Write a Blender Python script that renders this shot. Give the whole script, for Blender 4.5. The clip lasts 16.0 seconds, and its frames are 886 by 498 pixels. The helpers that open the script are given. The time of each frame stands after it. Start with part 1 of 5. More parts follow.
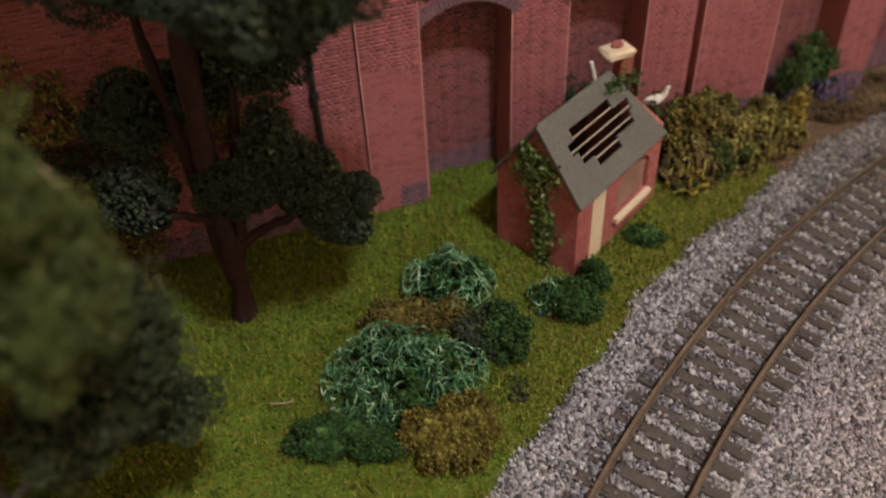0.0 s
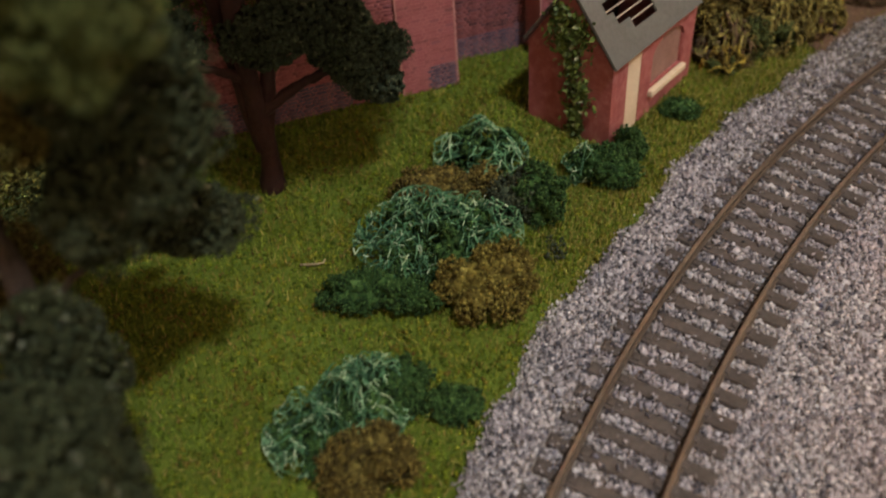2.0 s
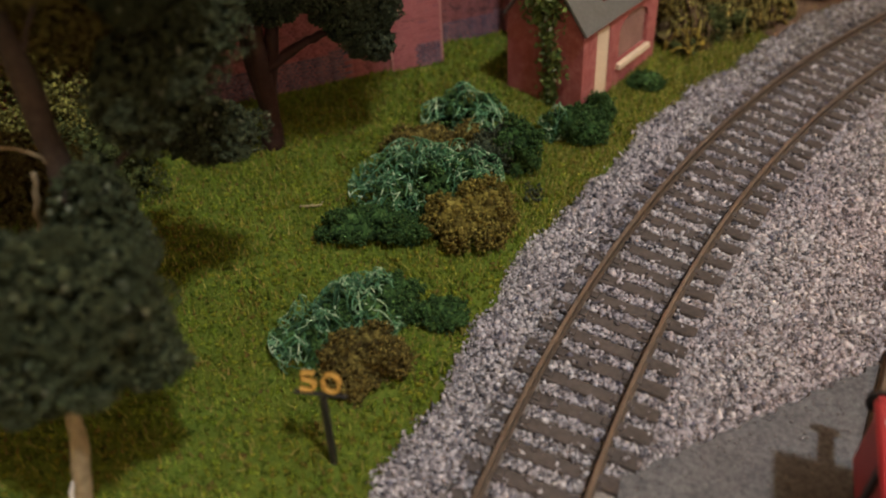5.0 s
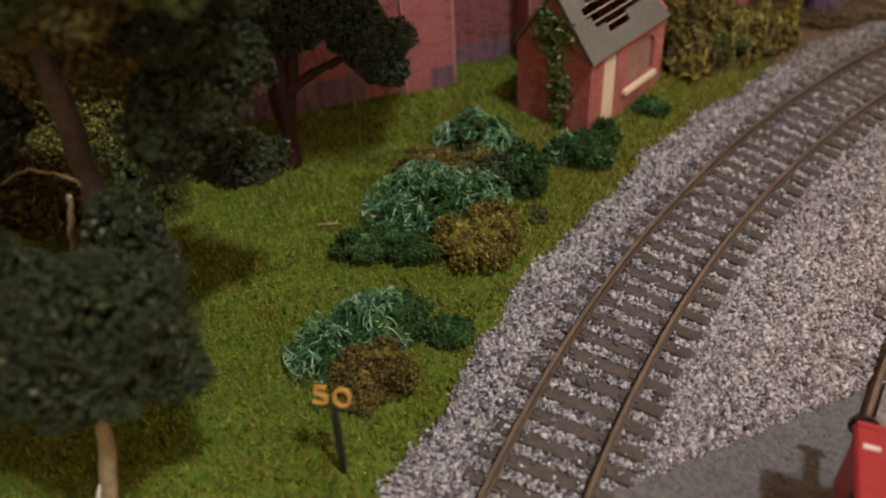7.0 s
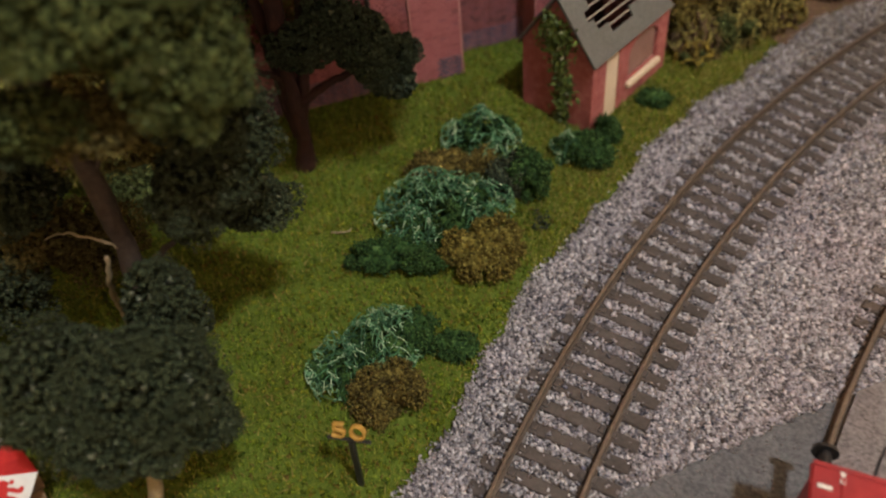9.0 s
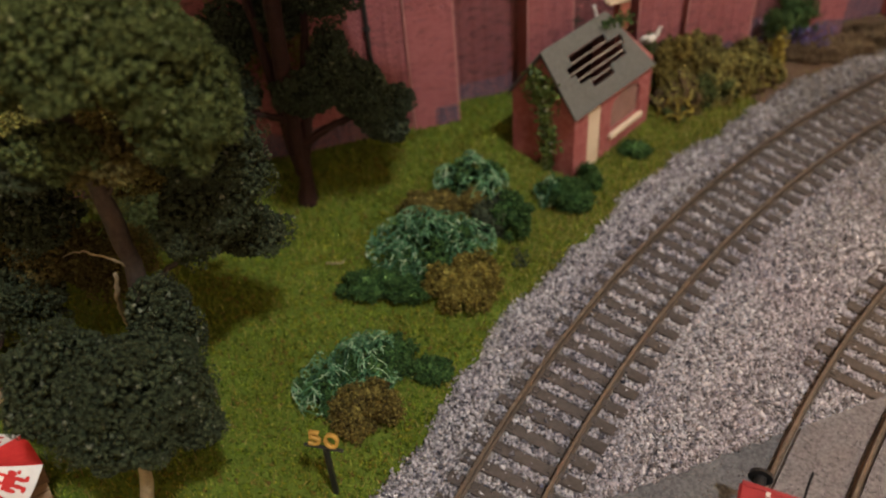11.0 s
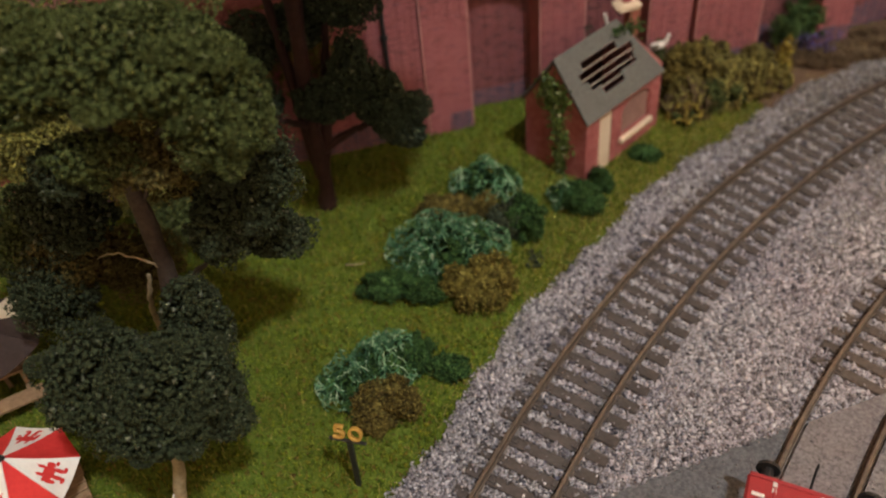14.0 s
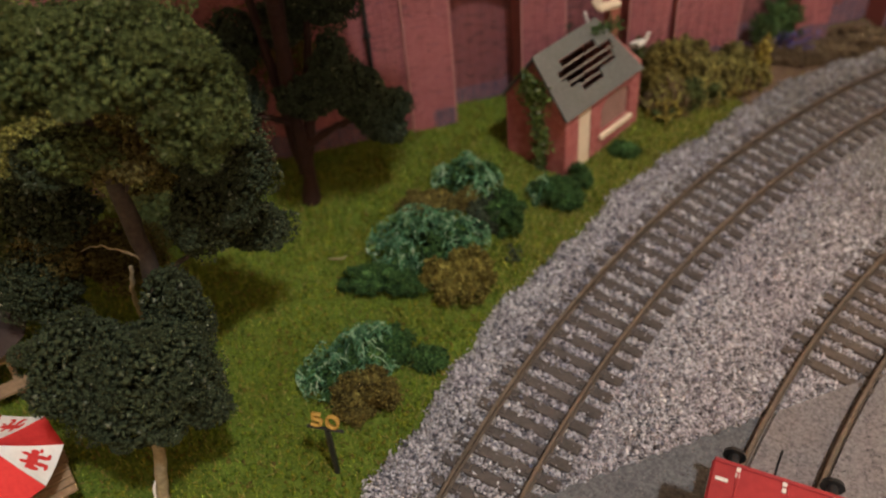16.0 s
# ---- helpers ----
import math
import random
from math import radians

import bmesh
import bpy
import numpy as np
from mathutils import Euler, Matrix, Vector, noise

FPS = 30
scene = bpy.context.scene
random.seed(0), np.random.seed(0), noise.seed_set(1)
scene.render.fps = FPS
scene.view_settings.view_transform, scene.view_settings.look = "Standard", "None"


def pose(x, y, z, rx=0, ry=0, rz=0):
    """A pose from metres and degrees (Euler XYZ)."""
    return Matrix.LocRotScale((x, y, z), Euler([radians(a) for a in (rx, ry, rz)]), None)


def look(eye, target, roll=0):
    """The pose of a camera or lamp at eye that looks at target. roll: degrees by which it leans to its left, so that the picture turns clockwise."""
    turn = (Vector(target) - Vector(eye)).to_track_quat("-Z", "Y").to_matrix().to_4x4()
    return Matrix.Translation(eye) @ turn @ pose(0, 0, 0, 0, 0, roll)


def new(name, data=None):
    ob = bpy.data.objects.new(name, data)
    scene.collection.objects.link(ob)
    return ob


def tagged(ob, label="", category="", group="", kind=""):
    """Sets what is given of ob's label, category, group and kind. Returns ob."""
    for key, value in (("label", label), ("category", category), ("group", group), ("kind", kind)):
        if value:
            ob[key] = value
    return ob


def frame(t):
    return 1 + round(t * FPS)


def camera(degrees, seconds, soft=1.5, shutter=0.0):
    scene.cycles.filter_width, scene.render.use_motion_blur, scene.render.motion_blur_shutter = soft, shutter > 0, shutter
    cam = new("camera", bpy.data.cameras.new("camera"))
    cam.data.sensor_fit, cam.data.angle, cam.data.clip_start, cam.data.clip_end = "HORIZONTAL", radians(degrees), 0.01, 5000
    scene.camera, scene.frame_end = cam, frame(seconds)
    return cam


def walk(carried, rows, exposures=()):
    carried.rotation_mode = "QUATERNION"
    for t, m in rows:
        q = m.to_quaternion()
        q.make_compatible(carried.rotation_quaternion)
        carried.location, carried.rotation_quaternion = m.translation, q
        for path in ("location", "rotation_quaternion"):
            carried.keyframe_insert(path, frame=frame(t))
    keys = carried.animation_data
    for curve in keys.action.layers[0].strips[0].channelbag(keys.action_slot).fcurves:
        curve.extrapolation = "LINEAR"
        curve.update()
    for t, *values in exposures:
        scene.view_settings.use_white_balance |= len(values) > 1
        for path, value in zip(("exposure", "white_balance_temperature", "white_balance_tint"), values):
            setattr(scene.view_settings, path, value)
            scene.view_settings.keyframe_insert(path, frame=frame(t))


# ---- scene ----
# A corner of a model railway, placed to fit the camera's view. Lengths below are in units of 1.05 mm (MM), so that the
# track has an assumed 16.5 mm gauge.
MM = 0.00105
cam = camera(56.27, 16.0, soft=2.0, shutter=0.5)
# the small lens close to the model: a shallow depth of field
cam.data.dof.use_dof, cam.data.dof.focus_distance, cam.data.dof.aperture_fstop = True, 0.188, 13.0
# seconds, eye x y z (units), yaw, pitch and roll (degrees)
ROWS = [
    (0, 8.99, 8.67, 150.39, 0.362, -43.276, -0.509),
    (0.5, 13.61, 8.11, 143.46, 1.076, -44.190, -0.881),
    (1, 9.94, 6.62, 137.09, 0.887, -44.420, -1.001),
    (1.5, 9.03, 1.25, 132.23, 1.440, -44.189, -1.729),
    (2, 5.43, -7.74, 127.45, 2.196, -44.234, -2.582),
    (2.5, 3.72, -16.17, 124.67, 2.340, -44.079, -2.614),
    (3, 1.47, -22.77, 120.77, 2.433, -44.183, -2.466),
    (3.5, 3.22, -29.35, 118.72, 2.167, -43.932, -2.592),
    (4, 2.99, -35.50, 120.67, 1.106, -42.695, -2.035),
    (4.5, 3.80, -35.30, 120.00, 0.321, -41.468, -1.404),
    (5, 3.30, -36.60, 121.10, 0.038, -40.988, -1.091),
    (5.5, 2.70, -37.20, 121.80, -0.061, -40.761, -0.900),
    (6, 2.20, -37.50, 122.60, -0.023, -40.625, -0.756),
    (6.5, 1.57, -40.06, 126.92, 0.434, -40.742, -0.699),
    (7, 4.40, -41.14, 128.71, 1.212, -40.460, -0.844),
    (7.5, 4.70, -41.97, 131.26, 2.179, -40.668, -1.159),
    (8, 4.78, -30.14, 135.54, 2.815, -42.672, -1.842),
    (8.5, 5.86, -23.11, 145.17, 3.382, -46.237, -2.993),
    (9, 8.49, -31.38, 158.07, 3.675, -47.615, -3.348),
    (9.5, 12.39, -43.69, 170.38, 4.106, -46.320, -2.899),
    (10, 16.40, -43.80, 167.50, 4.417, -45.056, -2.502),
    (10.5, 18.70, -44.70, 167.80, 5.181, -44.596, -2.644),
    (11, 20.10, -45.10, 167.90, 5.860, -44.355, -2.957),
    (11.5, 20.80, -45.40, 168.00, 6.345, -44.219, -3.271),
    (12, 20.99, -48.26, 171.70, 7.098, -44.504, -3.732),
    (12.5, 21.42, -48.73, 171.88, 6.767, -44.349, -3.619),
    (13, 21.32, -49.73, 172.91, 6.768, -44.307, -3.695),
    (13.5, 19.39, -50.45, 171.56, 6.673, -44.102, -3.605),
    (14, 18.45, -50.80, 172.85, 6.665, -44.105, -3.651),
    (14.5, 20.11, -51.50, 172.90, 6.542, -44.210, -3.391),
    (15, 22.24, -52.14, 174.44, 6.360, -44.195, -3.311),
    (15.5, 21.64, -54.52, 173.78, 6.312, -44.062, -3.329),
    (16, 23.76, -54.64, 174.64, 6.424, -44.172, -3.477),]
EXPOSURES = [(0.0, 0.0), (16.0, 0.0)]


def eye_pose(x, y, z, yaw, pitch, roll):
    a, b = radians(yaw), radians(pitch)
    ahead = Vector((-math.sin(a) * math.cos(b), math.cos(a) * math.cos(b), math.sin(b)))
    eye = Vector((x, y, z)) * MM
    return look(eye, eye + ahead, roll)


walk(cam, [(t, eye_pose(*row)) for t, *row in ROWS], EXPOSURES)

# ---- light: one cool lamp, placed from the cast shadows, high on the right behind the camera, the rest is bounce from the tinted room ----
world = bpy.data.worlds.new("room_air")
world.use_nodes = True
world.node_tree.nodes["Background"].inputs[0].default_value = (1.0, 0.85, 0.72, 1)
world.node_tree.nodes["Background"].inputs[1].default_value = 0.0
scene.world = world

LAMP_AT = Vector((0.50, -0.53, 1.70))
lamp_data = bpy.data.lights.new("ceiling_lamp", "POINT")
lamp_data.shadow_soft_size = 0.05
lamp_data.energy, lamp_data.color = 78.0, (0.84, 0.935, 1.0)
lamp = new("ceiling_lamp_light", lamp_data)
lamp.matrix_world = look(LAMP_AT, (0.02, 0.12, 0.0))

rng = np.random.default_rng(7)


# ---- materials ----
def material(name, rough=0.8, metal=0.0, spec=0.3):
    m = bpy.data.materials.new(name)
    m.use_nodes = True
    b = m.node_tree.nodes["Principled BSDF"]
    b.inputs["Roughness"].default_value = rough
    b.inputs["Metallic"].default_value = metal
    b.inputs["Specular IOR Level"].default_value = spec
    return m, m.node_tree.nodes, m.node_tree.links, b


def ramp(nodes, stops, interp="LINEAR"):
    r = nodes.new("ShaderNodeValToRGB")
    r.color_ramp.interpolation = interp
    while len(r.color_ramp.elements) < len(stops):
        r.color_ramp.elements.new(0.5)
    for e, (p, c) in zip(r.color_ramp.elements, stops):
        e.position, e.color = p, (*c, 1)
    return r


def noise_tex(nodes, links, scale, detail=4.0, rough=0.6, distortion=0.0):
    co = nodes.new("ShaderNodeTexCoord")
    n = nodes.new("ShaderNodeTexNoise")
    n.inputs["Scale"].default_value, n.inputs["Detail"].default_value = scale, detail
    n.inputs["Roughness"].default_value, n.inputs["Distortion"].default_value = rough, distortion
    links.new(co.outputs["Object"], n.inputs["Vector"])
    return n


def mixed(nodes, links, kind, fac, a, b):
    m = nodes.new("ShaderNodeMix")
    m.data_type, m.blend_type = "RGBA", kind
    for value, slot in ((fac, 0), (a, 6), (b, 7)):
        if isinstance(value, (float, int)):
            m.inputs[slot].default_value = value
        elif isinstance(value, tuple):
            m.inputs[slot].default_value = (*value, 1)
        else:
            links.new(value, m.inputs[slot])
    return m.outputs[2]


def bumped(nodes, links, b, height, strength, distance):
    n = nodes.new("ShaderNodeBump")
    n.inputs["Strength"].default_value, n.inputs["Distance"].default_value = strength, distance
    links.new(height, n.inputs["Height"])
    links.new(n.outputs[0], b.inputs["Normal"])


def surface(name, stops, fine=1500.0, coarse=90.0, stain=(0.5, 0.45, 0.4), stain_amount=0.35, rough=0.8, metal=0.0,
            spec=0.3, bump=0.25, depth=0.0002, rough_range=0.15):
    """Grain by a fine noise through the ramp, stains by a coarse one, uneven gloss and a fine relief."""
    m, nodes, links, b = material(name, rough, metal, spec)
    n1 = noise_tex(nodes, links, fine, 5, 0.65)
    r = ramp(nodes, stops)
    links.new(n1.outputs[0], r.inputs[0])
    n2 = noise_tex(nodes, links, coarse, 4, 0.6, 0.4)
    r2 = ramp(nodes, [(0.42, (0, 0, 0)), (0.68, (stain_amount,) * 3)])
    links.new(n2.outputs[0], r2.inputs[0])
    links.new(mixed(nodes, links, "MULTIPLY", r2.outputs[0], r.outputs[0], stain), b.inputs["Base Color"])
    mr = nodes.new("ShaderNodeMapRange")
    mr.inputs[3].default_value, mr.inputs[4].default_value = max(rough - rough_range, 0.05), min(rough + rough_range, 1)
    links.new(n2.outputs[0], mr.inputs[0])
    links.new(mr.outputs[0], b.inputs["Roughness"])
    bumped(nodes, links, b, n1.outputs[0], bump, depth)
    return m


def pieces(name, stops, rough=0.85, spec=0.25, fine=2500.0, grain=0.35, patch=60.0, patch_tint=None, by="island", wide_tint=None):
    """Loose small pieces: each takes its own tone, with grain on it and slow drift of tone over the place."""
    m, nodes, links, b = material(name, rough, 0.0, spec)
    if by == "island":
        g = nodes.new("ShaderNodeNewGeometry")
        pick = g.outputs["Random Per Island"]
    else:
        g = nodes.new("ShaderNodeObjectInfo")
        pick = g.outputs["Random"]
    r = ramp(nodes, stops)
    links.new(pick, r.inputs[0])
    n = noise_tex(nodes, links, fine, 3)
    gr = ramp(nodes, [(0.3, (1 - grain,) * 3), (0.7, (1 + grain * 0.3,) * 3)])
    links.new(n.outputs[0], gr.inputs[0])
    col = mixed(nodes, links, "MULTIPLY", 1.0, r.outputs[0], gr.outputs[0])
    if patch_tint:
        n2 = noise_tex(nodes, links, patch, 3, 0.6, 0.3)
        r2 = ramp(nodes, [(0.40, (0, 0, 0)), (0.65, (1, 1, 1))])
        links.new(n2.outputs[0], r2.inputs[0])
        col = mixed(nodes, links, "MULTIPLY", r2.outputs[0], col, patch_tint)
    if wide_tint:
        n3 = noise_tex(nodes, links, patch * 0.35, 5, 0.65, 0.6)
        r3 = ramp(nodes, [(0.36, (1, 1, 1)), (0.62, wide_tint)])
        links.new(n3.outputs[0], r3.inputs[0])
        col = mixed(nodes, links, "MULTIPLY", 1.0, col, r3.outputs[0])
    links.new(col, b.inputs["Base Color"])
    return m


# room tones picked to lift the shade and turn it brown
M_ROOM_BOUNCE = surface("room_bounce_tint", [(0.3, (0.85, 0.665, 0.475)), (0.7, (0.90, 0.71, 0.515))], fine=60, coarse=2, depth=0.001)
M_FLOORBOARD = surface("room_floor", [(0.3, (0.58, 0.46, 0.33)), (0.7, (0.68, 0.55, 0.41))], fine=30, coarse=2, depth=0.001)
M_TURF = surface("turf_base", [(0.25, (0.046, 0.066, 0.010)), (0.5, (0.096, 0.137, 0.018)), (0.75, (0.16, 0.165, 0.03))], fine=900,
                 coarse=45, stain=(0.64, 0.50, 0.33), stain_amount=0.6, rough=0.95, spec=0.1, bump=0.8, depth=0.0006)
M_GRASS = pieces("static_grass", [(0.0, (0.084, 0.14, 0.013)), (0.35, (0.137, 0.213, 0.020)), (0.7, (0.208, 0.262, 0.035)), (0.92, (0.28, 0.24, 0.065)),
                 (1.0, (0.11, 0.065, 0.02))], rough=0.9, spec=0.15, patch=70, patch_tint=(0.79, 0.695, 0.51), wide_tint=(1.22, 1.08, 1.1))
M_CRUMB = pieces("turf_crumbs", [(0.0, (0.06, 0.10, 0.012)), (0.4, (0.13, 0.19, 0.015)), (0.75, (0.21, 0.235, 0.027)), (1.0, (0.135, 0.098, 0.03))],
                 rough=0.95, spec=0.1, patch=70, patch_tint=(0.79, 0.695, 0.51), wide_tint=(1.22, 1.08, 1.1))
M_BALLAST_BED = surface("ballast_bed", [(0.3, (0.16, 0.135, 0.125)), (0.7, (0.40, 0.34, 0.315))], fine=1400, coarse=40, rough=0.95, bump=0.8, depth=0.0005)
M_BALLAST = pieces("ballast_stone", [(0.0, (0.06, 0.056, 0.070)), (0.2, (0.21, 0.188, 0.20)), (0.5, (0.42, 0.378, 0.39)), (0.76, (0.56, 0.505, 0.51)),
                   (0.93, (0.72, 0.675, 0.69)), (1.0, (0.12, 0.11, 0.16))], rough=0.85, spec=0.3, patch=35, patch_tint=(0.86, 0.84, 0.88))
M_DRY = pieces("dry_grass", [(0.0, (0.19, 0.185, 0.032)), (0.5, (0.275, 0.255, 0.052)), (1.0, (0.37, 0.325, 0.10))], rough=0.95, spec=0.1)
M_BALLAST_WARM = pieces("pink_ballast_stone", [(0.0, (0.075, 0.062, 0.064)), (0.18, (0.24, 0.195, 0.187)), (0.5, (0.51, 0.438, 0.442)), (0.76, (0.66, 0.562, 0.558)),
                        (0.93, (0.82, 0.75, 0.735)), (1.0, (0.14, 0.11, 0.14))], rough=0.85, spec=0.3, patch=35, patch_tint=(0.90, 0.86, 0.88))
M_BALLAST_BROWN = pieces("brown_grey_ballast_stone", [(0.0, (0.06, 0.05, 0.046)), (0.2, (0.16, 0.135, 0.12)), (0.5, (0.30, 0.262, 0.235)), (0.76, (0.41, 0.36, 0.325)),
                         (0.93, (0.56, 0.51, 0.46)), (1.0, (0.11, 0.095, 0.10))], rough=0.9, spec=0.2, patch=35, patch_tint=(0.86, 0.82, 0.80))
M_STRAW = pieces("straw_fibre", [(0.0, (0.13, 0.16, 0.02)), (0.5, (0.20, 0.20, 0.035)), (0.85, (0.26, 0.22, 0.06)), (1.0, (0.20, 0.15, 0.045))], rough=0.95, spec=0.1)
M_EARTH = surface("brown_earth", [(0.3, (0.075, 0.042, 0.026)), (0.7, (0.15, 0.092, 0.058))], fine=900, coarse=80, stain=(0.7, 0.6, 0.5), rough=0.95, spec=0.1, bump=0.8, depth=0.0005)
M_ROAD = surface("asphalt", [(0.35, (0.07, 0.066, 0.07)), (0.65, (0.17, 0.16, 0.163))], fine=1100, coarse=55, stain=(0.7, 0.66, 0.66), rough=0.9, bump=0.6, depth=0.0003)
M_INFILL = surface("crossing_infill", [(0.35, (0.115, 0.095, 0.092)), (0.65, (0.262, 0.223, 0.217))], fine=1100, coarse=70, stain=(0.72, 0.62, 0.52), rough=0.92, bump=0.7, depth=0.0003)
M_SLEEPER = surface("sleeper_plastic", [(0.3, (0.066, 0.051, 0.046)), (0.7, (0.108, 0.085, 0.076))], fine=900, coarse=120, rough=0.75, bump=0.3)
M_SLEEPER_RUST = surface("rust_washed_sleeper", [(0.3, (0.076, 0.055, 0.044)), (0.7, (0.132, 0.096, 0.076))], fine=900, coarse=120, stain=(0.8, 0.6, 0.45), rough=0.85, bump=0.3)
M_RAIL = surface("rusty_rail", [(0.3, (0.062, 0.044, 0.033)), (0.7, (0.115, 0.083, 0.061))], fine=700, coarse=60, rough=0.5, metal=0.35, spec=0.5, bump=0.15)
M_RAILHEAD = surface("worn_railhead", [(0.3, (0.20, 0.162, 0.132)), (0.7, (0.30, 0.25, 0.21))], fine=600, coarse=80, rough=0.36, metal=0.75, spec=0.5, bump=0.1)
BRICKS = [(0.0, (0.205, 0.066, 0.074)), (0.14, (0.262, 0.077, 0.083)), (0.3, (0.313, 0.093, 0.098)), (0.6, (0.348, 0.110, 0.116)), (0.93, (0.310, 0.087, 0.095)), (1.0, (0.245, 0.085, 0.105))]
M_BRICK = pieces("printed_red_brick", BRICKS, rough=0.75, spec=0.3, patch=30, patch_tint=(0.9, 0.86, 0.88))
M_BRICK_OB = pieces("printed_red_brick_single", BRICKS, rough=0.75, spec=0.3, patch=30, patch_tint=(0.9, 0.86, 0.88), by="object")
# red brick again, with the recesses' shade put into its colour
M_BRICK_SHADED = pieces("recess_shaded_brick", [(0.0, (0.092, 0.038, 0.043)), (0.3, (0.190, 0.060, 0.062)), (0.6, (0.232, 0.076, 0.076)), (1.0, (0.140, 0.055, 0.066))], rough=0.85, spec=0.2, patch=30, patch_tint=(0.9, 0.86, 0.88))
# blue brick, its colour also lowered for the shade on the plinth
M_BLUEBRICK = pieces("blue_engineering_brick", [(0.0, (0.070, 0.052, 0.085)), (0.5, (0.110, 0.078, 0.118)), (1.0, (0.17, 0.095, 0.115))], rough=0.7)
M_ARCHBRICK = pieces("purple_arch_brick", [(0.0, (0.13, 0.075, 0.095)), (0.5, (0.19, 0.10, 0.115)), (1.0, (0.25, 0.12, 0.12))], rough=0.75)
M_MORTAR = surface("brick_card", [(0.3, (0.335, 0.116, 0.117)), (0.7, (0.385, 0.142, 0.141))], fine=800, coarse=35, rough=0.85, bump=0.1)
M_CARD_EDGE = surface("worn_card_edge", [(0.3, (0.40, 0.17, 0.155)), (0.7, (0.50, 0.24, 0.22))], fine=700, coarse=60, rough=0.85)
M_COPING = surface("painted_card", [(0.3, (0.34, 0.13, 0.12)), (0.7, (0.42, 0.17, 0.15))], fine=900, coarse=50)
M_BLACK = surface("black_plastic", [(0.3, (0.012, 0.011, 0.011)), (0.7, (0.022, 0.02, 0.02))], fine=900, coarse=90, rough=0.45, spec=0.5)
M_SHED = surface("red_painted_brick_plaster", [(0.25, (0.25, 0.062, 0.056)), (0.5, (0.34, 0.100, 0.092)), (0.8, (0.47, 0.19, 0.175))], fine=420, coarse=60, stain=(0.62, 0.46, 0.46), stain_amount=0.5, rough=0.8, bump=0.3)
M_SLATE = surface("grey_slate_card", [(0.3, (0.088, 0.083, 0.074)), (0.7, (0.128, 0.120, 0.107))], fine=800, coarse=60, stain=(0.75, 0.72, 0.66), rough=0.8, bump=0.2)
M_CREAM = surface("cream_paint", [(0.3, (0.60, 0.47, 0.33)), (0.7, (0.70, 0.56, 0.41))], fine=900, coarse=120, rough=0.7, stain=(0.75, 0.65, 0.55))
M_WHITE = surface("chalky_white", [(0.3, (0.62, 0.57, 0.52)), (0.7, (0.80, 0.74, 0.68))], fine=900, coarse=150, rough=0.8)
# dark tone standing in for shade inside the hut and under its roof edge
M_PAINTED_SHADE = surface("painted_shade", [(0.3, (0.05, 0.018, 0.015)), (0.7, (0.085, 0.032, 0.026))], fine=500, coarse=80, rough=0.95)
M_BATTEN = surface("pale_batten", [(0.3, (0.43, 0.345, 0.28)), (0.7, (0.54, 0.44, 0.36))], fine=1500, coarse=200, rough=0.8)
M_WINDOW = surface("dusty_window_card", [(0.3, (0.24, 0.13, 0.11)), (0.7, (0.32, 0.18, 0.15))], fine=700, coarse=150, rough=0.35, spec=0.5)
M_LICHEN = pieces("mint_lichen", [(0.0, (0.055, 0.16, 0.075)), (0.4, (0.115, 0.26, 0.13)), (0.72, (0.235, 0.40, 0.225)), (1.0, (0.54, 0.62, 0.43))], rough=0.85, spec=0.2, patch=70, patch_tint=(0.62, 0.70, 0.55))
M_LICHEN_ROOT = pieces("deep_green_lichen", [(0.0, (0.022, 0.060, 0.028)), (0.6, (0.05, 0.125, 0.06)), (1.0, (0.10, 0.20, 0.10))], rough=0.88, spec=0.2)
M_FOAM_GREEN = pieces("green_foam", [(0.0, (0.016, 0.038, 0.010)), (0.5, (0.033, 0.076, 0.018)), (0.9, (0.056, 0.115, 0.028)), (1.0, (0.10, 0.18, 0.05))], rough=0.9, spec=0.2)
M_FOAM_DULL = pieces("dull_green_foam", [(0.0, (0.034, 0.044, 0.025)), (0.5, (0.052, 0.064, 0.036)), (1.0, (0.085, 0.095, 0.052))], rough=0.9, spec=0.2)
M_FOAM_BROWN = pieces("ochre_foam", [(0.0, (0.07, 0.05, 0.010)), (0.4, (0.135, 0.101, 0.018)), (0.8, (0.21, 0.165, 0.032)), (1.0, (0.34, 0.28, 0.07))], rough=0.9, spec=0.2)
M_FOAM_RUST = pieces("russet_foam", [(0.0, (0.052, 0.036, 0.009)), (0.5, (0.125, 0.092, 0.020)), (1.0, (0.23, 0.175, 0.042))], rough=0.9, spec=0.2)
M_FOAM_YELLOW = pieces("yellow_foam", [(0.0, (0.14, 0.085, 0.018)), (0.5, (0.27, 0.19, 0.03)), (0.85, (0.40, 0.30, 0.05)), (1.0, (0.60, 0.46, 0.10))], rough=0.9, spec=0.2)
# patch tint paints the dark of hollows between the fronds
M_LICHEN_OLIVE = pieces("olive_lichen", [(0.0, (0.10, 0.080, 0.024)), (0.5, (0.20, 0.168, 0.049)), (0.85, (0.31, 0.262, 0.07)), (1.0, (0.60, 0.51, 0.16))], rough=0.9, spec=0.2, patch=110, patch_tint=(0.36, 0.29, 0.25))
M_LEAF_DULL = pieces("dull_olive_leaf", [(0.0, (0.032, 0.038, 0.018)), (0.5, (0.041, 0.050, 0.024)), (0.965, (0.052, 0.062, 0.031)), (1.0, (0.20, 0.20, 0.14))], rough=0.9, spec=0.12)
M_IVY_DARK = pieces("dark_ivy_leaf", [(0.0, (0.026, 0.050, 0.015)), (0.5, (0.056, 0.098, 0.027)), (1.0, (0.12, 0.17, 0.05))], rough=0.85, spec=0.2)
